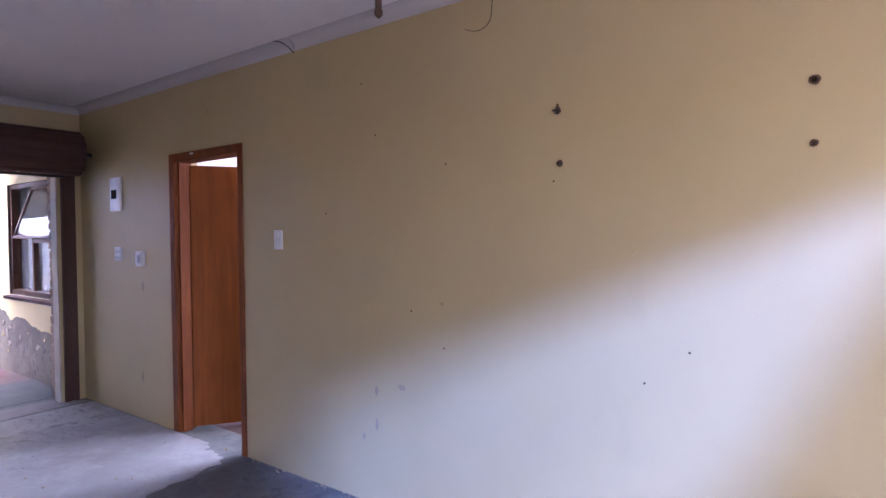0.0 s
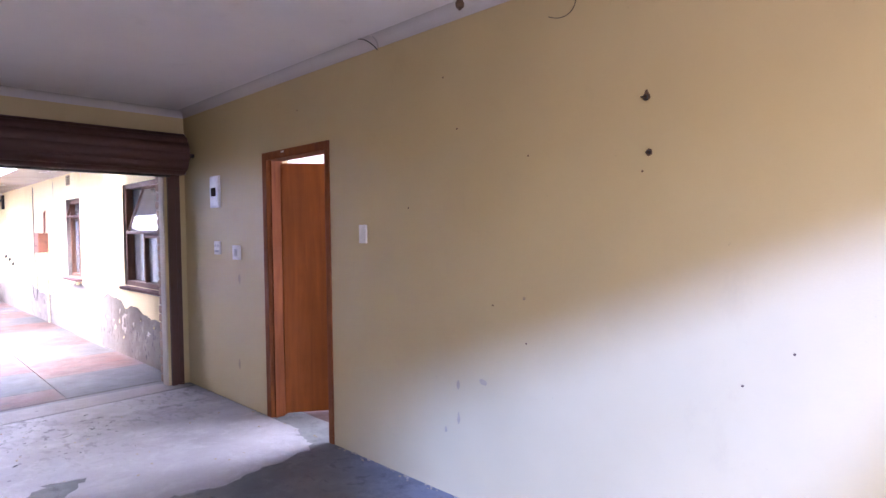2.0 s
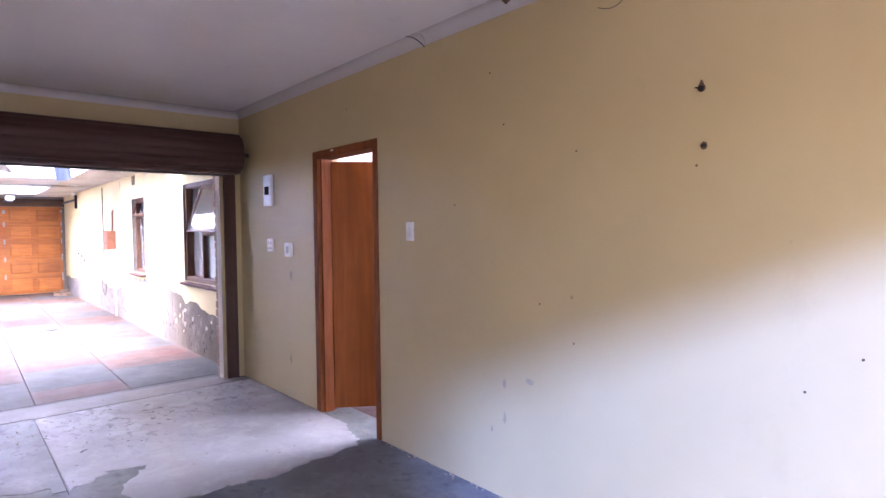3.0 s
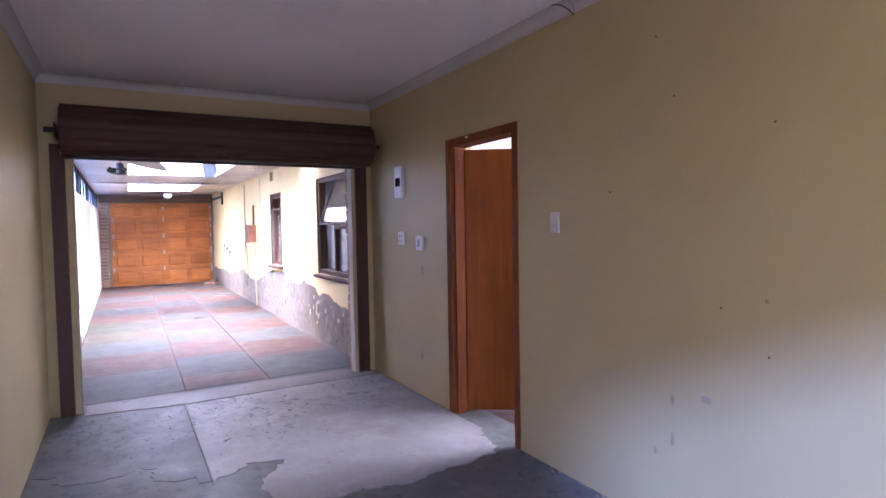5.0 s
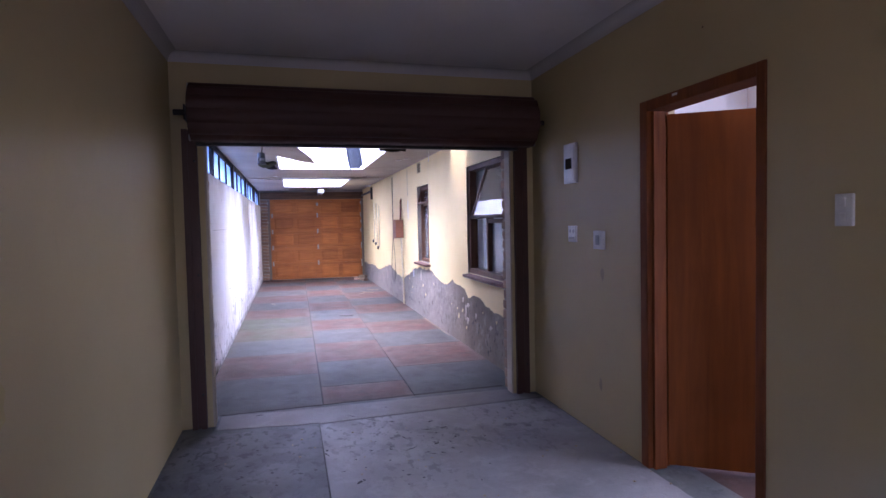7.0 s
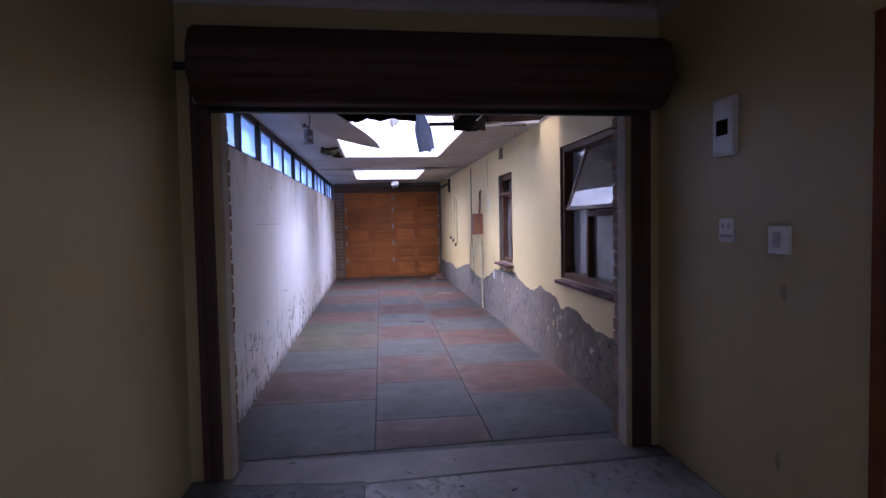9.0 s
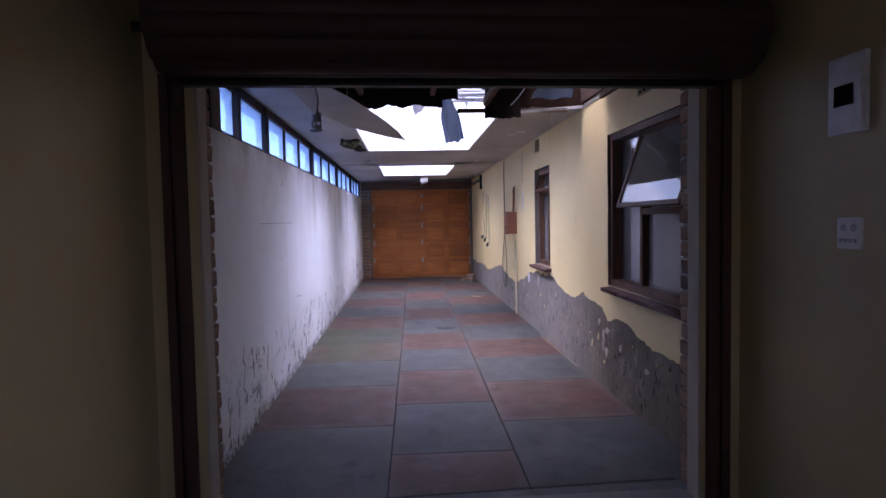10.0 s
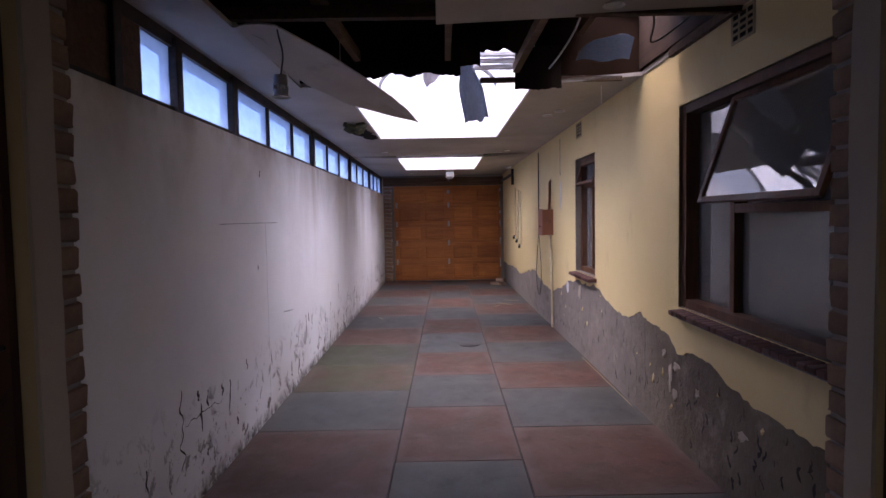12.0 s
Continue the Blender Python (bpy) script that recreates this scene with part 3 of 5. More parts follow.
for v in bm.verts:
    v.co.z += 0.055 if v.co.y > 2.5 else 0.03 if v.co.y < 0 else 0.0
structure("ceiling_passage", bm, M_PASSCEIL, "stained white passage ceiling with a torn hole", "ceiling")

# Roof over the passage, near-black inside for the void's shade, cut for the skylights
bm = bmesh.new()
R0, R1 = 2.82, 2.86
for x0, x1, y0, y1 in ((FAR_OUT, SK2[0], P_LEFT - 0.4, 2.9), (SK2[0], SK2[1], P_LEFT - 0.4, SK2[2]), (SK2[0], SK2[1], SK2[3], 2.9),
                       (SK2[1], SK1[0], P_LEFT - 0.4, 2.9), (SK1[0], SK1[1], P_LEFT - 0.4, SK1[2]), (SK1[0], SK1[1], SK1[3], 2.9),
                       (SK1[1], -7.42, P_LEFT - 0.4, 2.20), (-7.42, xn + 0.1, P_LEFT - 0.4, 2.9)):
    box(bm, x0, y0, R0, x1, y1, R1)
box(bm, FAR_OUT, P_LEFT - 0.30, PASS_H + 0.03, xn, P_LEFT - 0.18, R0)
structure("roof_passage", bm, M_NEARBLACK, "dark roof sheeting above the passage ceiling", "roof")


def skylight(name, s, near_wall):
    """An upstand lined in white with a barrel vault of opal sheet on curved ribs."""
    x0, x1, y0, y1 = s
    sk = thing(name, "barrel vaulted rooflight with white lined upstand", "skylight", kind="structure")
    bm = bmesh.new()
    zb = H0 + 0.002
    box(bm, x0, y0, zb, x1, y0 + 0.018, 2.90)
    box(bm, x0, y1 - 0.018, zb, x1, y1, 2.90)
    box(bm, x0, y0 + 0.018, zb, x0 + 0.018, y1 - 0.018, 2.90)
    if near_wall:
        box(bm, x1 - 0.018, y0 + 0.018, zb, x1, y1 - 0.018, 2.90)
    part("upstand", bm, M_FOAM, sk, "white lining boards")
    ym, half, rise = (y0 + y1) / 2, (y1 - y0) / 2, 0.34

    def arc(k, n=18):
        u = math.pi * k / n
        return ym - half * math.cos(u), 2.90 + rise * math.sin(u)

    bm = bmesh.new()
    rows = [[bm.verts.new((x, *arc(k))) for k in range(19)] for x in (x0, x1)]
    for k in range(18):
        bm.faces.new((rows[0][k], rows[0][k + 1], rows[1][k + 1], rows[1][k]))
    for r in rows:
        bm.faces.new(r)
    vault = part("vault", bm, M_OPAL, sk, "opal plastic sheet")
    vault.visible_shadow = False
    n = 3
    for i in range(n + 1):
        x = x0 + 0.03 + (x1 - x0 - 0.06) * i / n
        tube("rib", [(x, arc(k)[0], arc(k)[1] - 0.02) for k in range(19)], 0.024, M_RIB, sk, "grey curved rib")
    return sk


skylight("skylight_1", SK1, False)
skylight("skylight_2", SK2, True)

# Rooms behind the house wall, closed
bm = bmesh.new()
box(bm, -12.5, 2.84, -0.14, -1.6, 6.2, -0.02)
structure("floor_house", bm, M_RED, "terracotta tiled floor of the house", "floor")
bm = bmesh.new()
box(bm, -12.5, 2.82, 2.70, -1.6, 6.2, 2.80)
structure("ceiling_house", bm, M_CEILING, "plain ceiling of the house rooms", "ceiling")
bm = bmesh.new()
wall_along_x(bm, -12.5, -1.6, 4.55, 4.75, -0.1, 2.7, [(-4.9, -2.3, 0.9, 2.60)])
box(bm, -1.7, 2.82, -0.1, -1.6, 4.55, 2.7)
box(bm, -5.4, 2.84, -0.1, -5.3, 4.55, 2.7)
box(bm, -12.6, 2.84, -0.1, -12.5, 4.75, 2.7)
structure("wall_house_inside", bm, M_CEILING, "plain white walls of the house rooms", "wall")


# ---- passage: paint coat, clerestory, windows, garage door ----
def lower_edge(x):
    """Height at which the cream paint has flaked off above the damp plaster."""
    pts = [(-17.3, 0.42), (-14.4, 0.43), (-12.9, 0.58), (-11.4, 0.44), (-10.5, 0.68), (-9.3, 0.77), (-8.8, 0.645),
           (-8.3, 0.62), (-8.05, 0.71), (-7.52, 0.65), (-7.38, 0.57), (-7.05, 0.62), (-6.7, 0.56), (-6.2, 0.53), (-5.6, 0.50)]
    for (xa, za), (xb, zb) in zip(pts, pts[1:]):
        if xa <= x <= xb:
            return za + (zb - za) * (x - xa) / (xb - xa) + ragged(x, 2.0, 0.085)
    return 0.5


def paint_coat():
    """The paint skin on the house wall: 6 mm thick, with a ragged lower edge and the two windows left open."""
    bm = bmesh.new()
    y0, y1 = P_RIGHT - 0.007, P_RIGHT
    top = PASS_H + 0.09
    cuts = sorted({W1[0], W1[1], W2[0], W2[1], FAR_OUT + 0.3, front(2.6) - 0.22} | {-5.62 - 0.022 * i for i in range(528)})
    cuts = [c for c in cuts if FAR_OUT + 0.3 <= c <= front(2.6) - 0.2195]
    for a, b in zip(cuts, cuts[1:]):
        m = (a + b) / 2
        spans = [(lower_edge(a), lower_edge(b), top)]
        for w in (W1, W2):
            if w[0] < m < w[1]:
                spans = [(lower_edge(a), lower_edge(b), w[2]), (w[3], w[3], top)]
        for za, zb, zt in spans:
            if max(za, zb) >= zt - 0.004:
                continue
            q = [bm.verts.new(p) for p in ((a, y0, za), (b, y0, zb), (b, y0, zt), (a, y0, zt))]
            bm.faces.new(q)
            r = [bm.verts.new(p) for p in ((a, y0, za), (a, y1, za), (b, y1, zb), (b, y0, zb))]
            bm.faces.new(r)
    bmesh.ops.remove_doubles(bm, verts=bm.verts, dist=0.0004)
    bmesh.ops.recalc_face_normals(bm, faces=bm.faces)
    part("paint_coat", bm, M_PASSAGE, wall_house, "cream paint flaking off at a ragged lower edge")


paint_coat()
for i in range(22):
    x, s = random.uniform(-11.5, -5.8), random.uniform(0.004, 0.013)
    z = max(0.05, lower_edge(x) - random.uniform(0.05, 0.5))
    bm = bmesh.new()
    n = random.randint(6, 9)
    outline = [(s * random.uniform(0.2, 1.6) * math.cos(6.283 * k / n), 2.2 * s * random.uniform(0.2, 1.5) * math.sin(6.283 * k / n)) for k in range(n)]
    lo = [bm.verts.new((x + u, P_RIGHT, z + v)) for u, v in outline]
    hi = [bm.verts.new((x + u * 0.9, P_RIGHT - 0.003 - 0.008 * random.random() * (v < 0), z + v * 0.9)) for u, v in outline]
    bm.faces.new(hi)
    for k in range(n):
        bm.faces.new((lo[k], lo[(k + 1) % n], hi[(k + 1) % n], hi[k]))
    bmesh.ops.recalc_face_normals(bm, faces=bm.faces)
    part("paint_flake", bm, M_PASSAGE if i % 3 else M_PLASTER, wall_house)

for x, z, w, h in ((-7.49, 0.38, 0.03, 0.10), (-7.42, 0.30, 0.035, 0.05), (-7.40, 0.48, 0.05, 0.025), (-7.60, 0.52, 0.03, 0.035), (-7.1, 0.40, 0.03, 0.03), (-6.6, 0.34, 0.04, 0.025), (-9.9, 0.62, 0.05, 0.09)):
    bm = bmesh.new()
    n = 14
    outline = [(w * random.uniform(0.45, 1.25) * math.cos(6.283 * k / n) + 0.3 * w * math.sin(12.0 * k / n), h * random.uniform(0.6, 1.2) * math.sin(6.283 * k / n)) for k in range(n)]
    lo = [bm.verts.new((x + u, P_RIGHT, z + v)) for u, v in outline]
    hi = [bm.verts.new((x + u, P_RIGHT - 0.004 - 0.012 * random.random() * (v < 0), z + v)) for u, v in outline]
    bm.faces.new(hi)
    for k in range(n):
        bm.faces.new((lo[k], lo[(k + 1) % n], hi[(k + 1) % n], hi[k]))
    bmesh.ops.recalc_face_normals(bm, faces=bm.faces)
    part("paint_flake", bm, M_REVEAL, wall_house)

# Clerestory over the boundary wall
clerestory = thing("window_3", "long row of dusty clerestory panes in dark timber", "window", (0, 0, 0), kind="structure")
yw0, yw1 = P_LEFT - 0.10, P_LEFT - 0.04
bm = bmesh.new()
box(bm, FAR_OUT, yw0, 1.955, front(0) - 0.2, yw1, 1.99)
part("window_sill", bm, M_BLACKWOOD, clerestory)
bm = bmesh.new()
box(bm, FAR_OUT, yw0, 2.285, front(0) - 0.2, yw1, PASS_H + 0.03)
part("header", bm, M_BLACKWOOD, clerestory)
POSTS = [(-5.72, 0.10), (-6.25, 0.06), (-6.82, 0.07), (-7.63, 0.09), (-9.97, 0.10), (-12.51, 0.10), (-14.9, 0.10), (-17.1, 0.10)]
for x, w in POSTS:
    bm = bmesh.new()
    box(bm, x - w / 2, yw0 - 0.01, 1.96, x + w / 2, yw1 + 0.02, PASS_H, 0.004)
    part("post", bm, M_BLACKWOOD, clerestory)
bm = bmesh.new()
box(bm, -6.476, yw0 + 0.045, 1.99, -5.6, yw0 + 0.057, 2.285)
part("blanking_board", bm, M_JOIST, clerestory, "dark board closing the first panes")
edges = []
for (xa, wa), (xb, wb) in zip(POSTS, POSTS[1:]):
    a, b = xa - wa / 2, xb + wb / 2
    n = 3 if a - b > 1.2 else 1
    for k in range(n):
        edges.append((b + (a - b) * k / n, b + (a - b) * (k + 1) / n))
        if k:
            bm = bmesh.new()
            x = b + (a - b) * k / n
            box(bm, x - 0.02, yw0, 1.99, x + 0.02, yw1, 2.285, 0.003)
            part("mullion", bm, M_BLACKWOOD, clerestory)
for k, (a, b) in enumerate(edges):
    bm = bmesh.new()
    box(bm, a, yw0 + 0.035, 1.99, b, yw0 + 0.040, 2.285)
    pane = part("pane", bm, M_DUSTYGLASS, clerestory)
    pane.visible_shadow = False


def sill_bricks(owner, x0, x1, z, out, n):
    """A sill of bricks on edge, sloping outward."""
    w = (x1 - x0) / n
    me = None
    for i in range(n):
        if me is None:
            bm = bmesh.new()
            box(bm, -w / 2 + 0.003, -0.11, -0.030, w / 2 - 0.003, 0.10, 0.0, 0.008)
            me = mesh_of("sill_brick", bm, M_SILLBRICK)
        ob = new("sill_brick", me)
        ob.parent = owner
        ob.matrix_basis = pose(x0 + w * (i + 0.5), P_RIGHT + 0.02 + random.uniform(-0.004, 0.004), z, 4, 0, random.uniform(-1, 1))
    bm = bmesh.new()
    box(bm, x0 + 0.01, P_RIGHT - 0.075, z - 0.044, x1 - 0.01, P_RIGHT + 0.1, z - 0.026)
    part("sill_mortar", bm, M_MORTAR, owner)


def frame_bars(owner, bars, y0, y1, name="window_frame"):
    for x0, z0, x1, z1 in bars:
        bm = bmesh.new()
        box(bm, x0, y0, z0, x1, y1, z1, 0.004)
        part(name, bm, M_WINWOOD, owner)


def pane(owner, x0, z0, x1, z1, y):
    bm = bmesh.new()
    box(bm, x0, y, z0, x1, y + 0.004, z1)
    p = part("pane", bm, M_GLASS, owner)
    p.visible_shadow = False
    return p


win1 = thing("window_1", "brown timber window with its top sash pushed open", "window", (0, 0, 0), kind="structure")
x0, x1, z0, z1 = W1
frame_bars(win1, ((x0, z0, x0 + 0.05, z1), (x1 - 0.05, z0, x1, z1), (x0 + 0.05, z1 - 0.05, x1 - 0.05, z1), (x0 + 0.05, z0, x1 - 0.05, z0 + 0.05)), P_RIGHT + 0.015, P_RIGHT + 0.14)
frame_bars(win1, ((-6.85, z0 + 0.05, -6.805, z1 - 0.05), (-6.805, 1.42, x1 - 0.05, 1.465)), P_RIGHT + 0.05, P_RIGHT + 0.12, "mullion")
pane(win1, x0 + 0.05, z0 + 0.05, -6.85, z1 - 0.05, P_RIGHT + 0.09)
pane(win1, -6.805, z0 + 0.05, x1 - 0.05, 1.42, P_RIGHT + 0.09)
sash = part("sash", bmesh.new(), M_WINWOOD, win1, "top-hung sash standing open")
bm = bmesh.new()
sx0, sx1, sl = -6.80, x1 - 0.05, 0.56
for b in ((sx0, -0.012, -sl, sx0 + 0.032, 0.012, 0), (sx1 - 0.032, -0.012, -sl, sx1, 0.012, 0), (sx0 + 0.032, -0.012, -0.03, sx1 - 0.032, 0.012, 0), (sx0 + 0.032, -0.012, -sl, sx1 - 0.032, 0.012, -sl + 0.03)):
    box(bm, *b, 0.003)
bm.to_mesh(sash.data)
bm.free()
sash.matrix_basis = pose(0, P_RIGHT + 0.05, 2.00, -19, 0, 0)
bm = bmesh.new()
box(bm, sx0 + 0.03, -0.002, -sl + 0.028, sx1 - 0.03, 0.002, -0.028)
part("pane", bm, M_GLASS, sash).visible_shadow = False
bm = bmesh.new()
rod(bm, (sx0 + 0.02, 0.0, -sl + 0.05), (sx0 + 0.02, 0.13, -sl + 0.12), 0.006)
part("stay", bm, M_DARKSTEEL, sash)
sill_bricks(win1, x0 + 0.05, x1 + 0.04, z0 - 0.002, 0.14, 26)

win2 = thing("window_2", "narrow brown window with an open casement", "window", (0, 0, 0), kind="structure")
x0, x1, z0, z1 = W2
frame_bars(win2, ((x0, z0, x0 + 0.05, z1), (x1 - 0.05, z0, x1, z1), (x0 + 0.05, z1 - 0.05, x1 - 0.05, z1), (x0 + 0.05, z0, x1 - 0.05, z0 + 0.05)), P_RIGHT + 0.05, P_RIGHT + 0.14)
frame_bars(win2, ((x0 + 0.05, 1.70, x1 - 0.05, 1.74), (-9.69, z0 + 0.05, -9.65, 1.70)), P_RIGHT + 0.07, P_RIGHT + 0.12, "mullion")
pane(win2, x0 + 0.05, 1.74, x1 - 0.05, z1 - 0.05, P_RIGHT + 0.10)
pane(win2, x0 + 0.05, z0 + 0.05, -9.69, 1.70, P_RIGHT + 0.10)
pane(win2, -9.65, z0 + 0.05, x1 - 0.05, 1.70, P_RIGHT + 0.10)
tip = part("sash", bmesh.new(), M_WINWOOD, win2, "top light tipped open")
bm = bmesh.new()
for b in ((x0 + 0.05, -0.015, -0.24, x0 + 0.08, 0.015, 0), (x1 - 0.08, -0.015, -0.24, x1 - 0.05, 0.015, 0), (x0 + 0.08, -0.015, -0.03, x1 - 0.08, 0.015, 0), (x0 + 0.08, -0.015, -0.24, x1 - 0.08, 0.015, -0.21)):
    box(bm, *b, 0.003)
bm.to_mesh(tip.data)
bm.free()
tip.matrix_basis = pose(0, P_RIGHT + 0.06, z1 - 0.045, -16, 0, 0)
bm = bmesh.new()
rod(bm, (x1 - 0.10, P_RIGHT + 0.065, 1.28), (x1 - 0.10, P_RIGHT + 0.03, 1.28), 0.008, 8)
rod(bm, (x1 - 0.10, P_RIGHT + 0.03, 1.28), (x1 - 0.10, P_RIGHT + 0.035, 1.18), 0.007, 8)
part("handle", bm, M_DARKSTEEL, win2)
sill_bricks(win2, x0 + 0.02, x1 + 0.06, z0 - 0.002, 0.14, 16)


def garage_door():
    gd = thing("garage_door", "closed sectional timber garage door with raised panels", "garage door", (END, 1.36, 0.0))
    y0, y1 = -1.22, 1.22
    h, n = 0.425, 5
    strap = None
    for s in range(n):
        za, zb = 0.01 + s * h, 0.01 + s * h + h - 0.006
        bm = bmesh.new()
        box(bm, -0.02, y0, za, 0.0, y1, zb + 0.006)
        for b in ((y0, za, y1, za + 0.06), (y0, zb - 0.06, y1, zb)):
            box(bm, 0.0, b[0], b[1], 0.014, b[2], b[3], 0.003)
        for k in range(5):
            yc = y0 + 0.05 + (y1 - y0 - 0.10) * k / 4
            w = 0.09 if k == 2 else 0.05
            box(bm, 0.0, yc - w, za + 0.06, 0.014, yc + w, zb - 0.06, 0.003)
        sec = part("section", bm, M_GARAGE, gd)
        for k in range(4):
            ya = y0 + 0.05 + (y1 - y0 - 0.10) * k / 4 + (0.095 if k == 2 else 0.055)
            yb = y0 + 0.05 + (y1 - y0 - 0.10) * (k + 1) / 4 - (0.095 if k == 1 else 0.055)
            bm = bmesh.new()
            r = [[bm.verts.new((d, y, z)) for y, z in ((ya + i, za + 0.065 + i), (yb - i, za + 0.065 + i), (yb - i, zb - 0.065 - i), (ya + i, zb - 0.065 - i))] for i, d in ((0.0, 0.001), (0.035, 0.012))]
            for i in range(4):
                bm.faces.new((r[0][i], r[0][(i + 1) % 4], r[1][(i + 1) % 4], r[1][i]))
            bm.faces.new(r[1])
            bmesh.ops.recalc_face_normals(bm, faces=bm.faces)
            part("panel", bm, M_GARAGE, sec)
        if s:
            for y in (y0 + 0.05, 0.0, y1 - 0.05):
                if strap is None:
                    bm = bmesh.new()
                    box(bm, 0.014, -0.02, 0.01, 0.020, 0.02, 0.06, 0.006)
                    box(bm, 0.014, -0.02, -0.06, 0.020, 0.02, -0.01, 0.006)
                    rod(bm, (0.022, -0.026, 0.0), (0.022, 0.026, 0.0), 0.009, 10)
                    strap = mesh_of("hinge", bm, M_GALV)
                hg = new("hinge", strap)
                hg.parent = gd
                hg.location = (0, y, za - 0.003)
    bm = bmesh.new()
    bmesh.ops.create_circle(bm, segments=20, radius=0.035, cap_ends=False, matrix=pose(0.03, 0, 2.0, 0, 90, 0))
    box(bm, 0.014, -0.03, 1.96, 0.03, 0.03, 2.04, 0.006)
    part("lock_plate", bm, M_GALV, gd, "galvanised lock plate")
    return gd


garage_door()
for name, y in (("track", 0.115), ("track", 2.605 - 0.05)):
    track = thing("garage_door_track", "galvanised steel track beside the garage door", "track", (END + 0.03, y, 0), "garage door tracks")
    bm = bmesh.new()
    box(bm, 0, -0.022, 0, 0.05, 0.022, 2.12, 0.002)
    box(bm, 0.05, -0.03, 0, 0.055, 0.03, 2.12)
    part("rail", bm, M_TRACK, track)
    for z in (0.3, 0.9, 1.5, 2.0):
        bm = bmesh.new()
        box(bm, -0.02, -0.045, z, 0.06, -0.02, z + 0.06, 0.003)
        part("bracket", bm, M_GALV, track)
bm = bmesh.new()
box(bm, END - 0.02, P_LEFT, 2.14, END + 0.05, P_RIGHT, PASS_H - 0.004, 0.004)
structure("trim_header", bm, M_JOIST, "dark timber header above the garage door", "beam")
for y0, y1 in ((P_LEFT, 0.085), (2.545, P_RIGHT)):
    bm = bmesh.new()
    box(bm, END - 0.02, y0, 0.0, END + 0.03, y1, 2.14)
    pier = structure("wall_pier", bm, M_MORTAR, "raw brown brick pier beside the garage door", "pier")
    bm = bmesh.new()
    box(bm, -0.02, 0.004, -0.034, 0.014, y1 - y0 - 0.004, 0.034, 0.006)
    brick = mesh_of("brick", bm, M_BRICK)
    for k in range(25):
        ob = new("brick", brick)
        ob.parent = pier
        ob.matrix_basis = pose(END + 0.03 + random.uniform(-0.004, 0.004), y0, 0.045 + 0.085 * k, 0, 0, random.uniform(-1, 1))

# ---- room: side door, shutter, fittings ----
d1 = thing("door_1", "orange-brown veneered door standing ajar in its frame", "door", (0, 0, 0), kind="structure")
yf0, yf1 = RIGHT - 0.012, RIGHT + 0.13
for b in ((DOOR_X0, 0, DOOR_X0 + 0.07, DOOR_H), (DOOR_X1 - 0.05, 0, DOOR_X1, DOOR_H), (DOOR_X0 + 0.07, DOOR_H - 0.06, DOOR_X1 - 0.05, DOOR_H)):
    bm = bmesh.new()
    box(bm, b[0], yf0, b[1], b[2], yf1, b[3], 0.006)
    part("door_frame", bm, M_WOODFRAME, d1)
bm = bmesh.new()
box(bm, DOOR_X0 + 0.07, yf0 + 0.03, 0, DOOR_X0 + 0.092, yf1 - 0.035, DOOR_H - 0.06, 0.003)
part("door_stop", bm, M_WOODFRAME, d1)
bm = bmesh.new()
box(bm, 0, -0.04, 0.015, 0.82, 0.0, DOOR_H - 0.075, 0.003)
leaf = part("door_leaf", bm, M_DOOR, d1)
leaf.matrix_basis = pose(DOOR_X0 + 0.048, yf1 + 0.002, 0, 0, 0, 57)
bm = bmesh.new()
rod(bm, (0.74, -0.04, 1.02), (0.74, -0.085, 1.02), 0.011)
rod(bm, (0.74, -0.085, 1.02), (0.62, -0.085, 1.02), 0.009)
box(bm, 0.715, -0.047, 0.92, 0.765, -0.04, 1.10, 0.002)
part("door_handle", bm, M_GALV, leaf)
bm = bmesh.new()
box(bm, -3.62, yf0 - 0.002, DOOR_H - 0.024, -3.58, yf0 + 0.002, DOOR_H - 0.012)
part("strike_label", bm, M_WHITE, d1, "small white paper label")


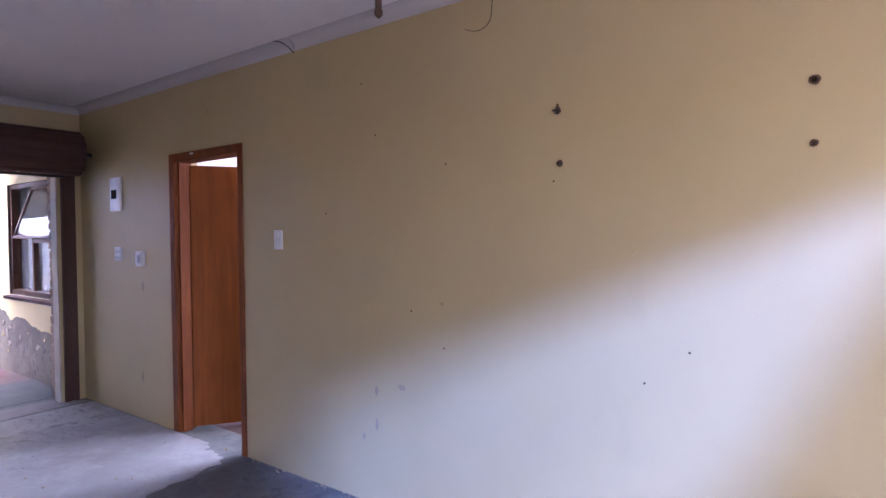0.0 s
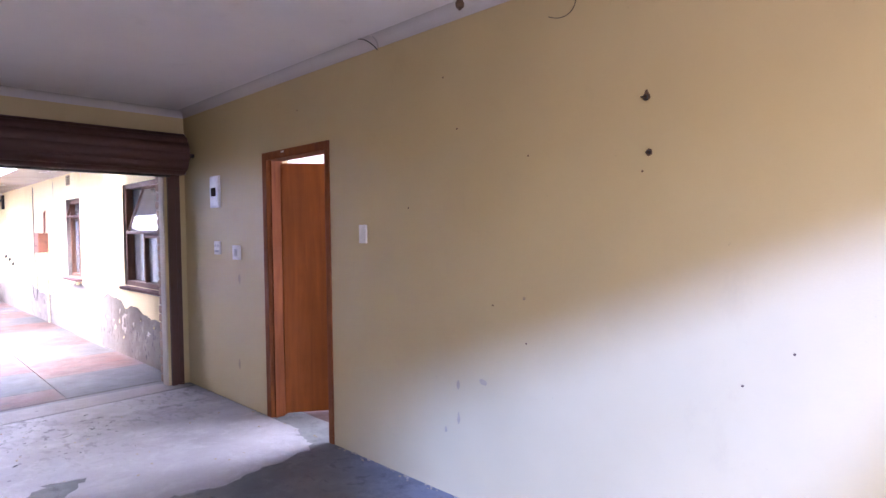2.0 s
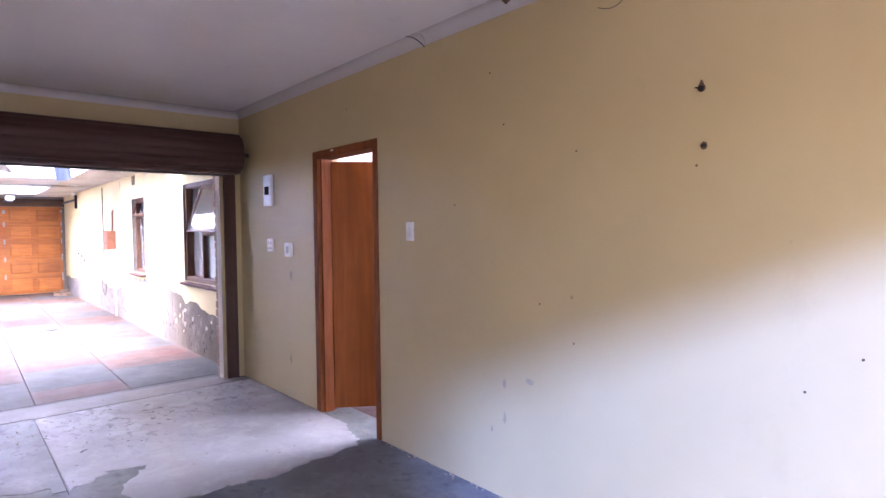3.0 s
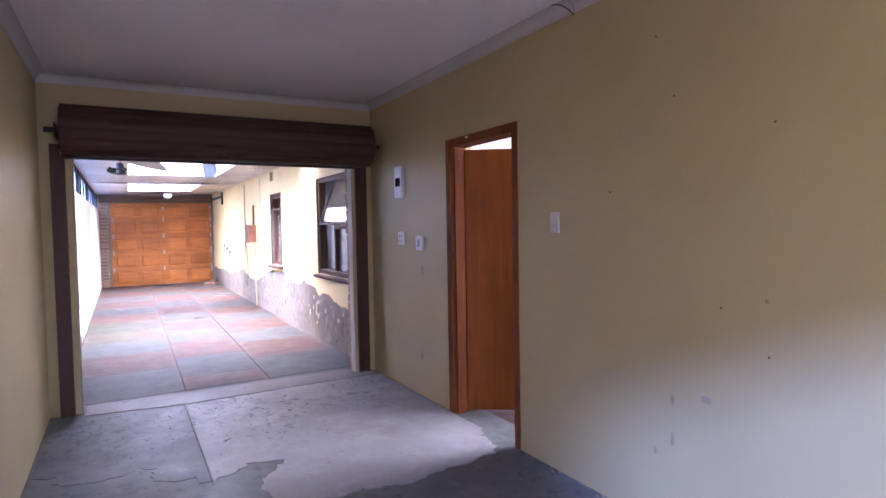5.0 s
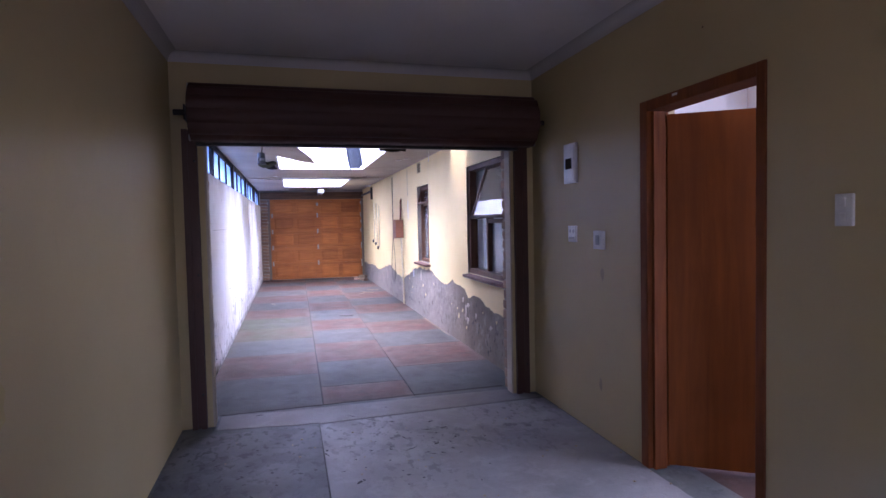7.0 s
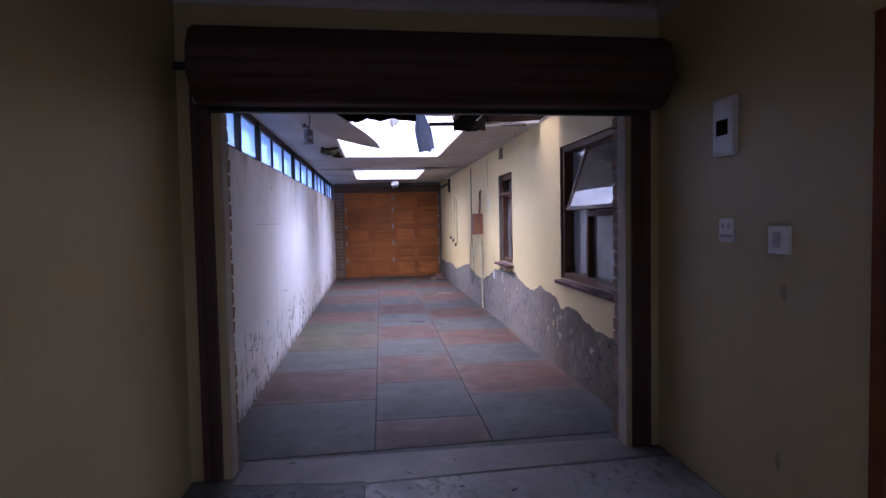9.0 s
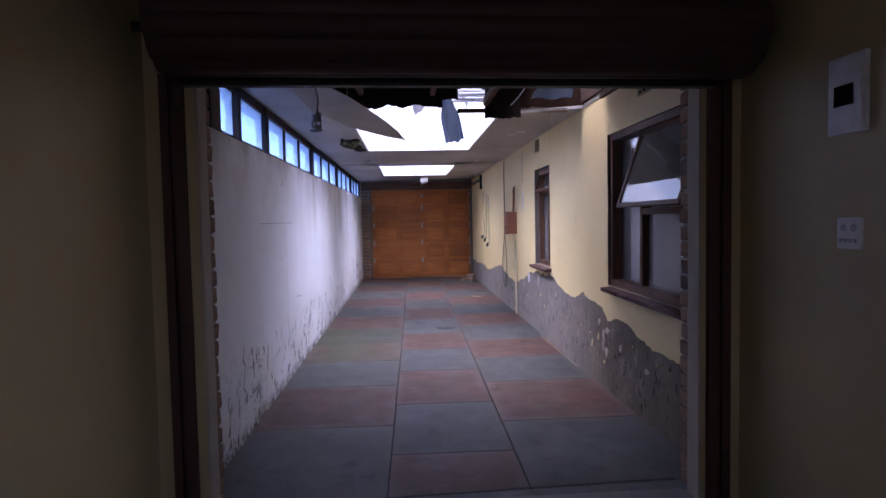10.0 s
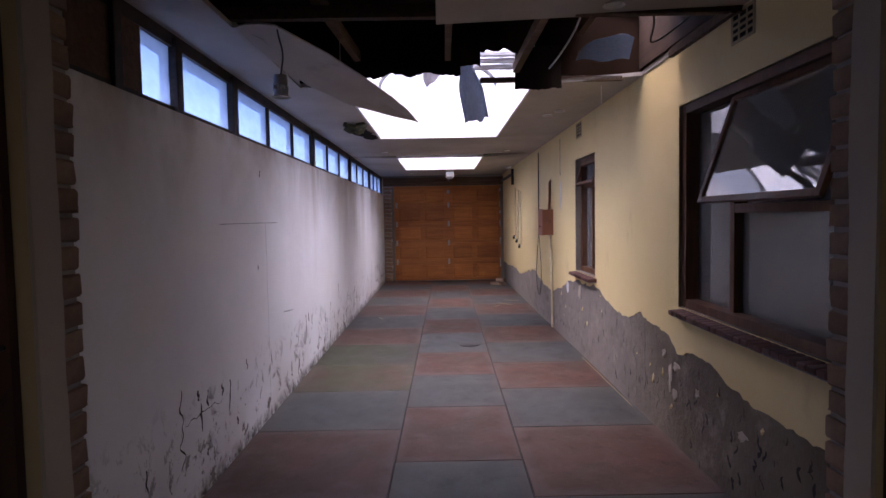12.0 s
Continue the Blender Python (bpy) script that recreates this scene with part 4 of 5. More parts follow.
def roller_shutter():
    rs = thing("roller_shutter", "rolled-up brown slatted steel roller shutter", "roller shutter", (-5.21, 0, 2.20))
    r = 0.185
    y0, y1 = 0.03, 2.49
    slats = 12
    for k in range(slats):
        a0, a1 = 2 * math.pi * k / slats, 2 * math.pi * (k + 1) / slats
        bm = bmesh.new()
        prof = []
        for i in range(6):
            u = i / 5
            a = a0 + (a1 - a0) * u
            q = r + 0.009 * math.sin(math.pi * u) - 0.003 * (u < 0.01 or u > 0.99)
            prof.append((q * math.cos(a), q * math.sin(a)))
        ends = [[bm.verts.new((x - 0.035 * (y - 1.2), y, z)) for x, z in prof] for y in (y0, y1)]
        for i in range(5):
            bm.faces.new((ends[0][i], ends[0][i + 1], ends[1][i + 1], ends[1][i]))
        bmesh.ops.recalc_face_normals(bm, faces=bm.faces)
        part("slat", bm, M_SHUTTER, rs, smooth=True)
    for y, s in ((y0, -1), (y1, 1)):
        bm = bmesh.new()
        rod(bm, (-0.035 * (y - 1.2), y - 0.006 * s, 0), (-0.035 * (y - 1.2), y + 0.006 * s, 0), r - 0.012, 28)
        part("end_plate", bm, M_DARKSTEEL, rs, "worn dark end plate")
        bm = bmesh.new()
        for k in range(9):
            a = math.pi * (0.55 + 0.9 * k / 8) if s < 0 else math.pi * (-0.45 + 0.9 * k / 8)
            box(bm, -0.018, -0.008, -0.018, 0.018, 0.012, 0.018, 0.004, pose(-0.035 * (y - 1.2) + 0.05 + (r - 0.01) * math.cos(a) * s * -1 * 0.9, y + 0.008 * s, (r - 0.015) * math.sin(a), 0, 30 * k, 0))
        part("curtain_clips", bm, M_GALV, rs, "pale worn metal clips")
        bm = bmesh.new()
        rod(bm, (-0.035 * (y - 1.2), y, 0), (-0.035 * (y - 1.2), y + 0.11 * s if s < 0 else RIGHT - 0.002, 0), 0.02, 14)
        part("axle", bm, M_DARKSTEEL, rs)
        bm = bmesh.new()
        f = front(y) + 5.21
        box(bm, f + 0.002, y + 0.035 * s, -0.05, -0.035 * (y - 1.2) + 0.03, y + 0.045 * s, 0.05, 0.003)
        part("bracket", bm, M_DARKSTEEL, rs)
    bm = bmesh.new()
    v = []
    for y in (GATE_Y0 - 0.04, GATE_Y1 + 0.04):
        f = front(y) + 5.21 + 0.035
        v.append([bm.verts.new(p) for p in ((f, y, -0.17), (f + 0.018, y, -0.17), (f + 0.03, y, -0.02), (f + 0.012, y, -0.02))])
    for i in range(4):
        bm.faces.new((v[0][i], v[0][(i + 1) % 4], v[1][(i + 1) % 4], v[1][i]))
    bm.faces.new(v[0])
    bm.faces.new(v[1][::-1])
    bmesh.ops.recalc_face_normals(bm, faces=bm.faces)
    part("curtain", bm, M_SHUTTER, rs)
    bm = bmesh.new()
    v = []
    for y in (GATE_Y0 - 0.05, GATE_Y1 + 0.05):
        f = front(y) + 5.21 + 0.02
        v.append([bm.verts.new(p) for p in ((f, y, -0.195), (f + 0.05, y, -0.195), (f + 0.05, y, -0.14), (f, y, -0.14))])
    for i in range(4):
        bm.faces.new((v[0][i], v[0][(i + 1) % 4], v[1][(i + 1) % 4], v[1][i]))
    bm.faces.new(v[0])
    bm.faces.new(v[1][::-1])
    bmesh.ops.recalc_face_normals(bm, faces=bm.faces)
    part("bottom_bar", bm, M_DARKSTEEL, rs, "dark steel bottom bar")
    return rs


roller_shutter()
for y0, y1, s in ((-0.068, 0.030, 1), (GATE_Y1 + 0.036, GATE_Y1 + 0.145, -1)):
    f = front((y0 + y1) / 2)
    rail = thing("shutter_guide", "dark brown steel shutter guide fixed to the wall", "guide rail", (f, (y0 + y1) / 2, 0), "shutter guides")
    w = (y1 - y0) / 2
    bm = bmesh.new()
    prof = [(0.002, -w), (0.034, -w), (0.034, -0.012), (0.029, -0.012), (0.029, -w + 0.006), (0.008, -w + 0.006), (0.008, w - 0.006), (0.029, w - 0.006), (0.029, 0.012), (0.034, 0.012), (0.034, w), (0.002, w)]
    solid(bm, prof, 0.0, 2.12)
    part("channel", bm, M_RAIL, rail)
    for z in (0.25, 1.1, 1.9):
        bm = bmesh.new()
        rod(bm, (0.034, 0.03, z), (0.043, 0.03, z), 0.009, 6)
        part("bolt", bm, M_DARKSTEEL, rail)


def plate(name, label, category, x, z, w, h, d, group=""):
    """A wall box: a body and, set in it, its own cover."""
    t = thing(name, label, category, (x, RIGHT, z), group)
    bm = bmesh.new()
    box(bm, -w / 2, -d, -h / 2, w / 2, 0, h / 2, 0.004)
    part("body", bm, M_WHITE, t)
    return t


db = plate("distribution_board", "white surface distribution board with a dark breaker window", "fuse box", -4.78, 1.835, 0.18, 0.28, 0.02)
bm = bmesh.new()
box(bm, -0.078, -0.026, -0.125, 0.078, -0.020, 0.125, 0.003)
cover = part("cover", bm, M_WHITE, db)
bm = bmesh.new()
box(bm, -0.05, -0.0285, -0.04, 0.045, -0.026, 0.035, 0.001)
part("breaker_window", bm, M_NEARBLACK, cover, "dark breaker window")

so = plate("socket_outlet", "white double socket outlet on the yellow wall", "socket", -4.765, 1.335, 0.115, 0.115, 0.014)
for x, z in ((-0.025, 0.02), (0.025, 0.02)):
    bm = bmesh.new()
    rod(bm, (x, -0.014, z), (x, -0.0155, z), 0.014, 14)
    part("socket_hole", bm, M_GREYPLASTIC, so, "grey recessed sockets")
for x in (-0.034, -0.011, 0.011, 0.034):
    bm = bmesh.new()
    box(bm, x - 0.006, -0.019, -0.034, x + 0.006, -0.014, -0.02, 0.001)
    part("rocker", bm, M_GREYPLASTIC, so)
iso = plate("isolator_switch", "white isolator switch box on the yellow wall", "switch", -4.385, 1.30, 0.12, 0.12, 0.022, "wall switches")
bm = bmesh.new()
box(bm, -0.02, -0.030, -0.032, 0.02, -0.022, 0.032, 0.003)
part("rocker", bm, M_GREYPLASTIC, iso)
sw = plate("light_switch", "white two-lever light switch on the yellow wall", "switch", -2.63, 1.45, 0.072, 0.118, 0.014, "wall switches")
for z in (-0.028, 0.028):
    bm = bmesh.new()
    box(bm, -0.012, -0.021, z - 0.017, 0.012, -0.014, z + 0.017, 0.003)
    part("rocker", bm, M_WHITE, sw)


def anchor_hole(x, z, r, torn):
    """A torn-out anchor: chipped dark hole with a metal sleeve."""
    t = thing("wall_anchor", "rusty sleeve anchor stuck in a chipped hole" if not torn else "bent rusty anchor in a torn plaster hole", "wall anchor", (x, RIGHT, z), "old wall anchors")
    bm = bmesh.new()
    n = 14
    ring = [(r * (1.25 + 0.35 * random.random()) * math.cos(6.283 * k / n), r * (1.25 + 0.35 * random.random() + (1.3 if torn and 2 < k < 5 else 0)) * math.sin(6.283 * k / n)) for k in range(n)]
    bm.faces.new([bm.verts.new((u, -0.0025, v)) for u, v in ring])
    part("chipped_edge", bm, M_JOIST, t)
    bm = bmesh.new()
    bmesh.ops.create_circle(bm, segments=16, radius=r * 0.8, cap_ends=False)
    g = bmesh.ops.extrude_edge_only(bm, edges=bm.edges[:])
    vs = [e for e in g["geom"] if isinstance(e, bmesh.types.BMVert)]
    bmesh.ops.translate(bm, verts=vs, vec=(0, 0, 0.014))
    bmesh.ops.scale(bm, verts=vs, vec=(0.75, 0.75, 1))
    bmesh.ops.transform(bm, matrix=pose(0, -0.003, 0, 90, 0, 0), verts=bm.verts)
    part("sleeve", bm, M_DARKSTEEL, t)
    if torn:
        bm = bmesh.new()
        rod(bm, (-0.010, -0.006, -0.006), (0.008, -0.014, -0.014), 0.004)
        rod(bm, (-0.008, -0.004, 0.0), (-0.022, -0.012, 0.003), 0.003)
        part("bent_bolt", bm, M_DARKSTEEL, t)


for x, z, r, torn in ((-0.73, 2.0, 0.0115, True), (-0.72, 1.775, 0.0105, False), (0.205, 1.98, 0.0125, False), (0.205, 1.77, 0.0095, False)):
    anchor_hole(x, z, r, torn)


# ---- worn floor of the room ----
def ragged_outline(points, seed, size, step=0.03):
    """The polyline with uneven detail between its corners."""
    out = []
    n = len(points)
    for i in range(n):
        (xa, ya, ra), (xb, yb, _) = points[i], points[(i + 1) % n]
        d = math.hypot(xb - xa, yb - ya)
        k = max(1, int(d / step)) if ra else 1
        for j in range(k):
            u = j / k
            w = min(1.0, 6 * min(u, 1 - u)) * size * ra
            s = i * 7.0 + u * d * 3
            out.append((xa + (xb - xa) * u + w * ragged(s, seed), ya + (yb - ya) * u + w * ragged(s, seed + 9)))
    return out


def screed(name, points, seed, size, z, mat, label):
    bm = bmesh.new()
    solid(bm, ragged_outline(points, seed, size), -0.004, z)
    bmesh.ops.triangulate(bm, faces=[f for f in bm.faces if len(f.verts) > 4])
    return structure(name, bm, mat, label, "floor")


screed("floor_screed", [(-5.20, 0.806, 0), (-3.50, 0.815, 1), (-3.58, 0.95, 1), (-3.68, 1.02, 1), (-3.63, 1.25, 1), (-3.40, 1.08, 1), (-3.08, 1.07, 1), (-2.95, 1.37, 1), (-2.97, 2.0, 1), (-3.02, 2.42, 1),
                       (-3.12, 2.50, 1), (-3.24, 2.51, 1), (-3.36, 2.50, 1), (-3.44, 2.57, 1), (-3.62, 2.588, 0), (-5.30, 2.588, 0)], 5.0, 0.11, 0.004, M_SCREED,
       "worn pale screed patch with a broken edge")
screed("floor_screed_edge", [(-5.30, 0.10, 1), (-5.24, 0.80, 0), (-5.22, 0.81, 0), (-5.34, 2.585, 1), (-5.62, 2.37, 0), (-5.60, 0.10, 0)], 11.0, 0.03, 0.004, M_SCREEDEDGE,
       "pale concrete threshold strip under the shutter")
screed("floor_screed_side", [(-5.20, -0.12, 0), (-5.20, 0.802, 0), (-3.52, 0.803, 1), (-3.62, 0.62, 1), (-3.95, 0.45, 1), (-3.85, 0.20, 1), (-4.1, -0.12, 0)], 3.0, 0.16, 0.003, M_FLOORSIDE,
       "grey worn floor coat with dark stains")

crumbs = bmesh.new()
for i in range(110):
    x = random.uniform(-2.9, -1.2) if i < 50 else random.uniform(-5.2, -3.2)
    y = RIGHT - abs(random.gauss(0, 0.02)) - 0.006 if i < 70 else random.uniform(0.2, 2.5)
    s = random.uniform(0.003, 0.008) if i < 70 else random.uniform(0.003, 0.007)
    r = bmesh.ops.create_icosphere(crumbs, subdivisions=1, radius=s)
    bmesh.ops.transform(crumbs, matrix=pose(x, y, 0.003 + s * 0.5, 0, 0, random.uniform(0, 360)) @ Matrix.Diagonal((1.5, 1, 0.7, 1)), verts=r["verts"])
tagged(part("plaster_crumbs", crumbs, M_SCUFF), "fallen plaster crumbs along the wall foot", "debris", "", "stuff")

bm = bmesh.new()
edge = [(-5.615 - 0.047 * y + ragged(y * 2, 44.0, 0.012), y) for y in [0.085 + 2.30 * k / 60 for k in range(61)]]
a = [bm.verts.new((x + 0.010 + 0.014 * abs(ragged(y * 3, 5.5)), y, 0.0075)) for x, y in edge]
b = [bm.verts.new((x - 0.012, y, 0.0075)) for x, y in edge]
for i in range(60):
    bm.faces.new((a[i], a[i + 1], b[i + 1], b[i]))
structure("floor_joint", bm, M_JOINT, "dark open joint between room floor and slabs", "joint")
bm = bmesh.new()
a = [bm.verts.new((x, 0.803 + 0.004 * ragged(x, 2.0), 0.0045)) for x in [-5.2 + 0.05 * k for k in range(36)]]
b = [bm.verts.new((x, 0.807 + 0.004 * ragged(x, 7.0), 0.0045)) for x in [-5.2 + 0.05 * k for k in range(36)]]
for i in range(35):
    bm.faces.new((a[i], a[i + 1], b[i + 1], b[i]))
structure("floor_joint_side", bm, M_JOINT, "dark straight joint in the worn floor", "joint")

# Torn dark tears in the floor coat
tears = bmesh.new()
for i in range(60):
    x, y = random.gauss(-4.55, 0.36), random.gauss(1.25, 0.32) if i % 3 else random.gauss(0.45, 0.22)
    a, l, w = random.uniform(0.2, 2.4), random.choice((0.008, 0.012, 0.015, 0.02, 0.03, 0.05)) * random.uniform(0.7, 1.2), random.uniform(0.005, 0.016)
    n = 11
    lo = [(l * math.cos(6.283 * k / n) * random.uniform(0.35, 1), w * math.sin(6.283 * k / n) * random.uniform(0.2, 1.2)) for k in range(n)]
    tears.faces.new([tears.verts.new((x + u * math.cos(a) - v * math.sin(a), y + u * math.sin(a) + v * math.cos(a), 0.0065 + i * 0.00001)) for u, v in lo])
tagged(part("floor_tears", tears, M_TEAR), "dark torn spots in the pale floor coat", "stain", "", "stuff")


# ---- room ceiling and wall odds ----
wire = tube("loose_wire", [(-1.04, RIGHT - 0.012, ROOM_H - 0.06), (-1.05, RIGHT - 0.02, 2.52), (-1.045, RIGHT - 0.015, 2.47), (-1.08, RIGHT - 0.02, 2.415), (-1.14, RIGHT - 0.03, 2.41), (-1.18, RIGHT - 0.04, 2.43)], 0.0018, M_CABLE)
tagged(wire, "thin dark loose wire hanging down the wall", "wire")
wire = tube("cornice_wire", [(-2.56, RIGHT - 0.075, ROOM_H - 0.004), (-2.49, RIGHT - 0.08, ROOM_H - 0.012), (-2.45, RIGHT - 0.05, ROOM_H - 0.05), (-2.44, RIGHT - 0.02, ROOM_H - 0.085)], 0.003, M_CABLE)
tagged(wire, "short dark wire poking from the cornice joint", "wire")

stub = thing("pendant_stub", "brown bare lamp holder hanging from the ceiling", "pendant lamp", (-1.45, 2.26, ROOM_H))
bm = bmesh.new()
rod(bm, (0, 0, 0), (0, 0, -0.02), 0.035, 18)
part("ceiling_rose", bm, M_DARKSTEEL, stub)
bm = bmesh.new()
rod(bm, (0, 0, -0.02), (0, 0, -0.09), 0.006, 8)
part("stem", bm, M_DARKSTEEL, stub)
bm = bmesh.new()
for z0, z1, ra, rb in ((-0.09, -0.10, 0.010, 0.016), (-0.10, -0.15, 0.016, 0.015), (-0.15, -0.16, 0.012, 0.020), (-0.16, -0.18, 0.020, 0.018), (-0.18, -0.192, 0.013, 0.006)):
    rod(bm, (0, 0, z1), (0, 0, z0), rb, 16, ra)
part("lamp_holder", bm, M_JOIST, stub)

for x, z, w, h in ((-1.81, 0.63, 0.014, 0.03), (-1.63, 0.67, 0.028, 0.02), (-1.81, 0.44, 0.012, 0.035), (-1.91, 0.36, 0.010, 0.02), (-4.37, 1.08, 0.022, 0.05), (-1.36, 1.13, 0.012, 0.01), (-4.4, 0.35, 0.02, 0.05)):
    bm = bmesh.new()
    n = 9
    bm.faces.new([bm.verts.new((x + w * math.cos(6.283 * k / n) * random.uniform(0.6, 1.1), RIGHT - 0.0015, z + h * math.sin(6.283 * k / n) * random.uniform(0.6, 1.1))) for k in range(n)])
    t = part("wall_scuff", bm, M_SCUFF)
    tagged(t, "brownish scuff mark on the yellow wall", "stain", "wall scuffs")

bm = bmesh.new()
for x, z in ((-1.80, 2.01), (-1.56, 1.08), (-1.35, 0.91), (-0.19, 1.02), (-0.36, 0.88), (-1.33, 1.82), (-0.75, 1.70), (-2.2, 1.6), (-3.4, 2.35), (-1.9, 2.3)):
    rod(bm, (x, RIGHT, z), (x, RIGHT - 0.002, z), 0.005, 8)
tagged(part("nail_holes", bm, M_JOIST), "small dark nail holes in the yellow wall", "nail hole", "", "stuff")

bm = bmesh.new()
n = 16
bm.faces.new([bm.verts.new((-2.70 + 0.11 * math.cos(6.283 * k / n) * random.uniform(0.7, 1.1), LEFT + 0.0015, 0.95 + 0.10 * math.sin(6.283 * k / n) * random.uniform(0.6, 1.1))) for k in range(n)])
tagged(part("wall_smear", bm, M_SMEAR), "yellowish smear on the painted wall", "stain")

# ---- hole in the passage ceiling ----
def beam(name, label, a, b, w, h, mat=None):
    """A sawn timber from a to b."""
    a, b = Vector(a), Vector(b)
    bm = bmesh.new()
    turn = (b - a).to_track_quat("X", "Z").to_matrix().to_4x4()
    box(bm, 0, -w / 2, -h / 2, (b - a).length, w / 2, h / 2, 0.004)
    ob = part(name, bm, mat or M_JOIST)
    ob.matrix_basis = Matrix.Translation(a) @ turn
    return tagged(ob, label, "timber", "roof timbers")


beam("ceiling_joist", "dark timber joist across the torn ceiling", (-6.64, P_LEFT - 0.1, 2.385), (-6.64, P_RIGHT, 2.385), 0.04, 0.06)
beam("ceiling_batten", "thin sawn batten in the roof void", (-6.80, P_LEFT - 0.1, 2.42), (-6.80, P_RIGHT, 2.42), 0.03, 0.035)
beam("ceiling_joist", "dark timber joist at the skylight edge", (-8.0, 1.46, 2.372), (-8.0, 2.45, 2.372), 0.04, 0.035)
beam("roof_rafter", "dark sawn rafter in the roof void", (-6.62, 0.60, 2.46), (-8.05, 0.62, 2.54), 0.045, 0.07)
beam("roof_rafter", "dark sawn rafter in the roof void", (-6.62, 1.225, 2.46), (-7.95, 1.235, 2.52), 0.04, 0.07)
beam("roof_rafter", "brown sawn rafter with a pale lit side", (-6.74, 1.72, 2.46), (-7.92, 1.70, 2.43), 0.045, 0.06)
beam("ceiling_batten", "brown batten along the hole's edge", (-6.62, 2.55, 2.37), (-7.38, 2.55, 2.37), 0.03, 0.05)
bm = bmesh.new()
box(bm, -8.0, P_RIGHT - 0.03, 2.425, -6.62, P_RIGHT - 0.008, 2.80, 0.003)
tagged(part("void_board", bm, M_VOIDBOARD), "brown timber board lining the roof void", "board")
beam("roof_rafter", "dark sawn rafter in the roof void", (-6.62, 2.15, 2.70), (-7.95, 2.15, 2.70), 0.045, 0.07)


def hanging_sheet(name, label, category, mat, rows, thick=0.003):
    """A torn sheet: rows of points from its fixed edge to its free edge."""
    bm = bmesh.new()
    g = [[bm.verts.new(p) for p in r] for r in rows]
    for a, b in zip(g, g[1:]):
        for i in range(len(a) - 1):
            bm.faces.new((a[i], a[i + 1], b[i + 1], b[i]))
    bmesh.ops.recalc_face_normals(bm, faces=bm.faces)
    bmesh.ops.solidify(bm, geom=bm.faces[:], thickness=thick)
    return tagged(part(name, bm, mat, smooth=False), label, category)


def lerp3(pts, u):
    k = min(int(u * (len(pts) - 1)), len(pts) - 2)
    v = u * (len(pts) - 1) - k
    return [pts[k][i] + (pts[k + 1][i] - pts[k][i]) * v for i in range(3)]


# The sagging ceiling board
inner = [(-6.66, 0.20, 2.338), (-7.20, 0.22, 2.335), (-7.80, 0.30, 2.320), (-8.30, 0.50, 2.285), (-8.45, 0.62, 2.270), (-8.85, 0.965, 2.235)]
outer = [(-6.66, 0.40, 2.345), (-7.15, 0.56, 2.342), (-7.65, 0.70, 2.325), (-8.10, 0.83, 2.300), (-8.50, 0.93, 2.270), (-8.90, 1.00, 2.232)]
rows = []
for i in range(41):
    u = i / 40
    a, b = lerp3(inner, u), lerp3(outer, u)
    w = 0.018 * ragged(u * 5, 31.0) if 0.45 < u < 0.98 else 0.0
    a[1] += w + (0.035 if 0.66 < u < 0.70 else 0.0)
    rows.append([tuple(a[k] + (b[k] - a[k]) * v + (0.012 * math.sin(math.pi * v) if k == 2 else 0) for k in range(3)) for v in (0, 0.33, 0.66, 1.0)])
hanging_sheet("sagging_ceiling_board", "stained ceiling board torn loose and sagging", "ceiling board", M_PASSCEIL, rows, 0.008)
# Edge of the ceiling left of it, bitten away
rows = []
for i in range(30):
    u = i / 29
    x = -6.66 - 1.25 * u
    rows.append([(x, 0.18, 2.352), (x, 0.24 + 0.05 * math.sin(u * 3) + ragged(u * 4, 17.0, 0.05), 2.344)])
hanging_sheet("torn_ceiling_edge", "broken edge of stained ceiling board", "ceiling board", M_PASSCEIL, rows, 0.008)


def ragged_curtain(name, label, mat, y0, y1, x, z_top, z_low, seed, size, lean=0.0):
    n = max(8, int((y1 - y0) / 0.012))
    top, low = [], []
    for i in range(n + 1):
        y = y0 + (y1 - y0) * i / n
        d = z_low + ragged(y * 3.0, seed, size)
        top.append((x + 0.02 * math.sin(y * 9), y, z_top))
        low.append((x + lean + 0.03 * math.sin(y * 13 + seed), y, d))
    mid = [tuple((a + b) / 2 for a, b in zip(p, q)) for p, q in zip(top, low)]
    return hanging_sheet(name, label, "roof lining", mat, [top, mid, low], 0.003)


ragged_curtain("torn_roof_felt", "black torn roof felt hanging at the skylight", M_NEARBLACK, 0.50, 1.32, -7.92, 2.82, 2.392, 4.0, 0.06)
ragged_curtain("torn_roof_felt", "black torn roof felt hanging at the skylight", M_NEARBLACK, 1.30, 1.46, -7.96, 2.82, 2.45, 9.0, 0.05)
ragged_curtain("torn_roof_felt", "black torn roof felt hanging at the skylight", M_NEARBLACK, 1.45, 1.86, -7.96, 2.82, 2.545, 12.0, 0.09)
ragged_curtain("hanging_felt_scrap", "black scrap of felt dangling below the ceiling", M_NEARBLACK, 1.70, 2.02, -7.97, 2.60, 2.295, 2.0, 0.05, 0.01)
# Added sheets whose near-black colour stands in for the void's shade
ragged_curtain("void_shade_sheet", "near-black sheet added as the void's shade behind the torn hole", M_VOIDSHADE, 1.84, P_RIGHT, -8.02, 2.82, 2.40, 6.0, 0.01)
ragged_curtain("void_shade_sheet", "near-black sheet added as the void's shade behind the torn hole", M_VOIDSHADE, P_LEFT, 0.52, -8.0, 2.82, 2.36, 6.0, 0.02)

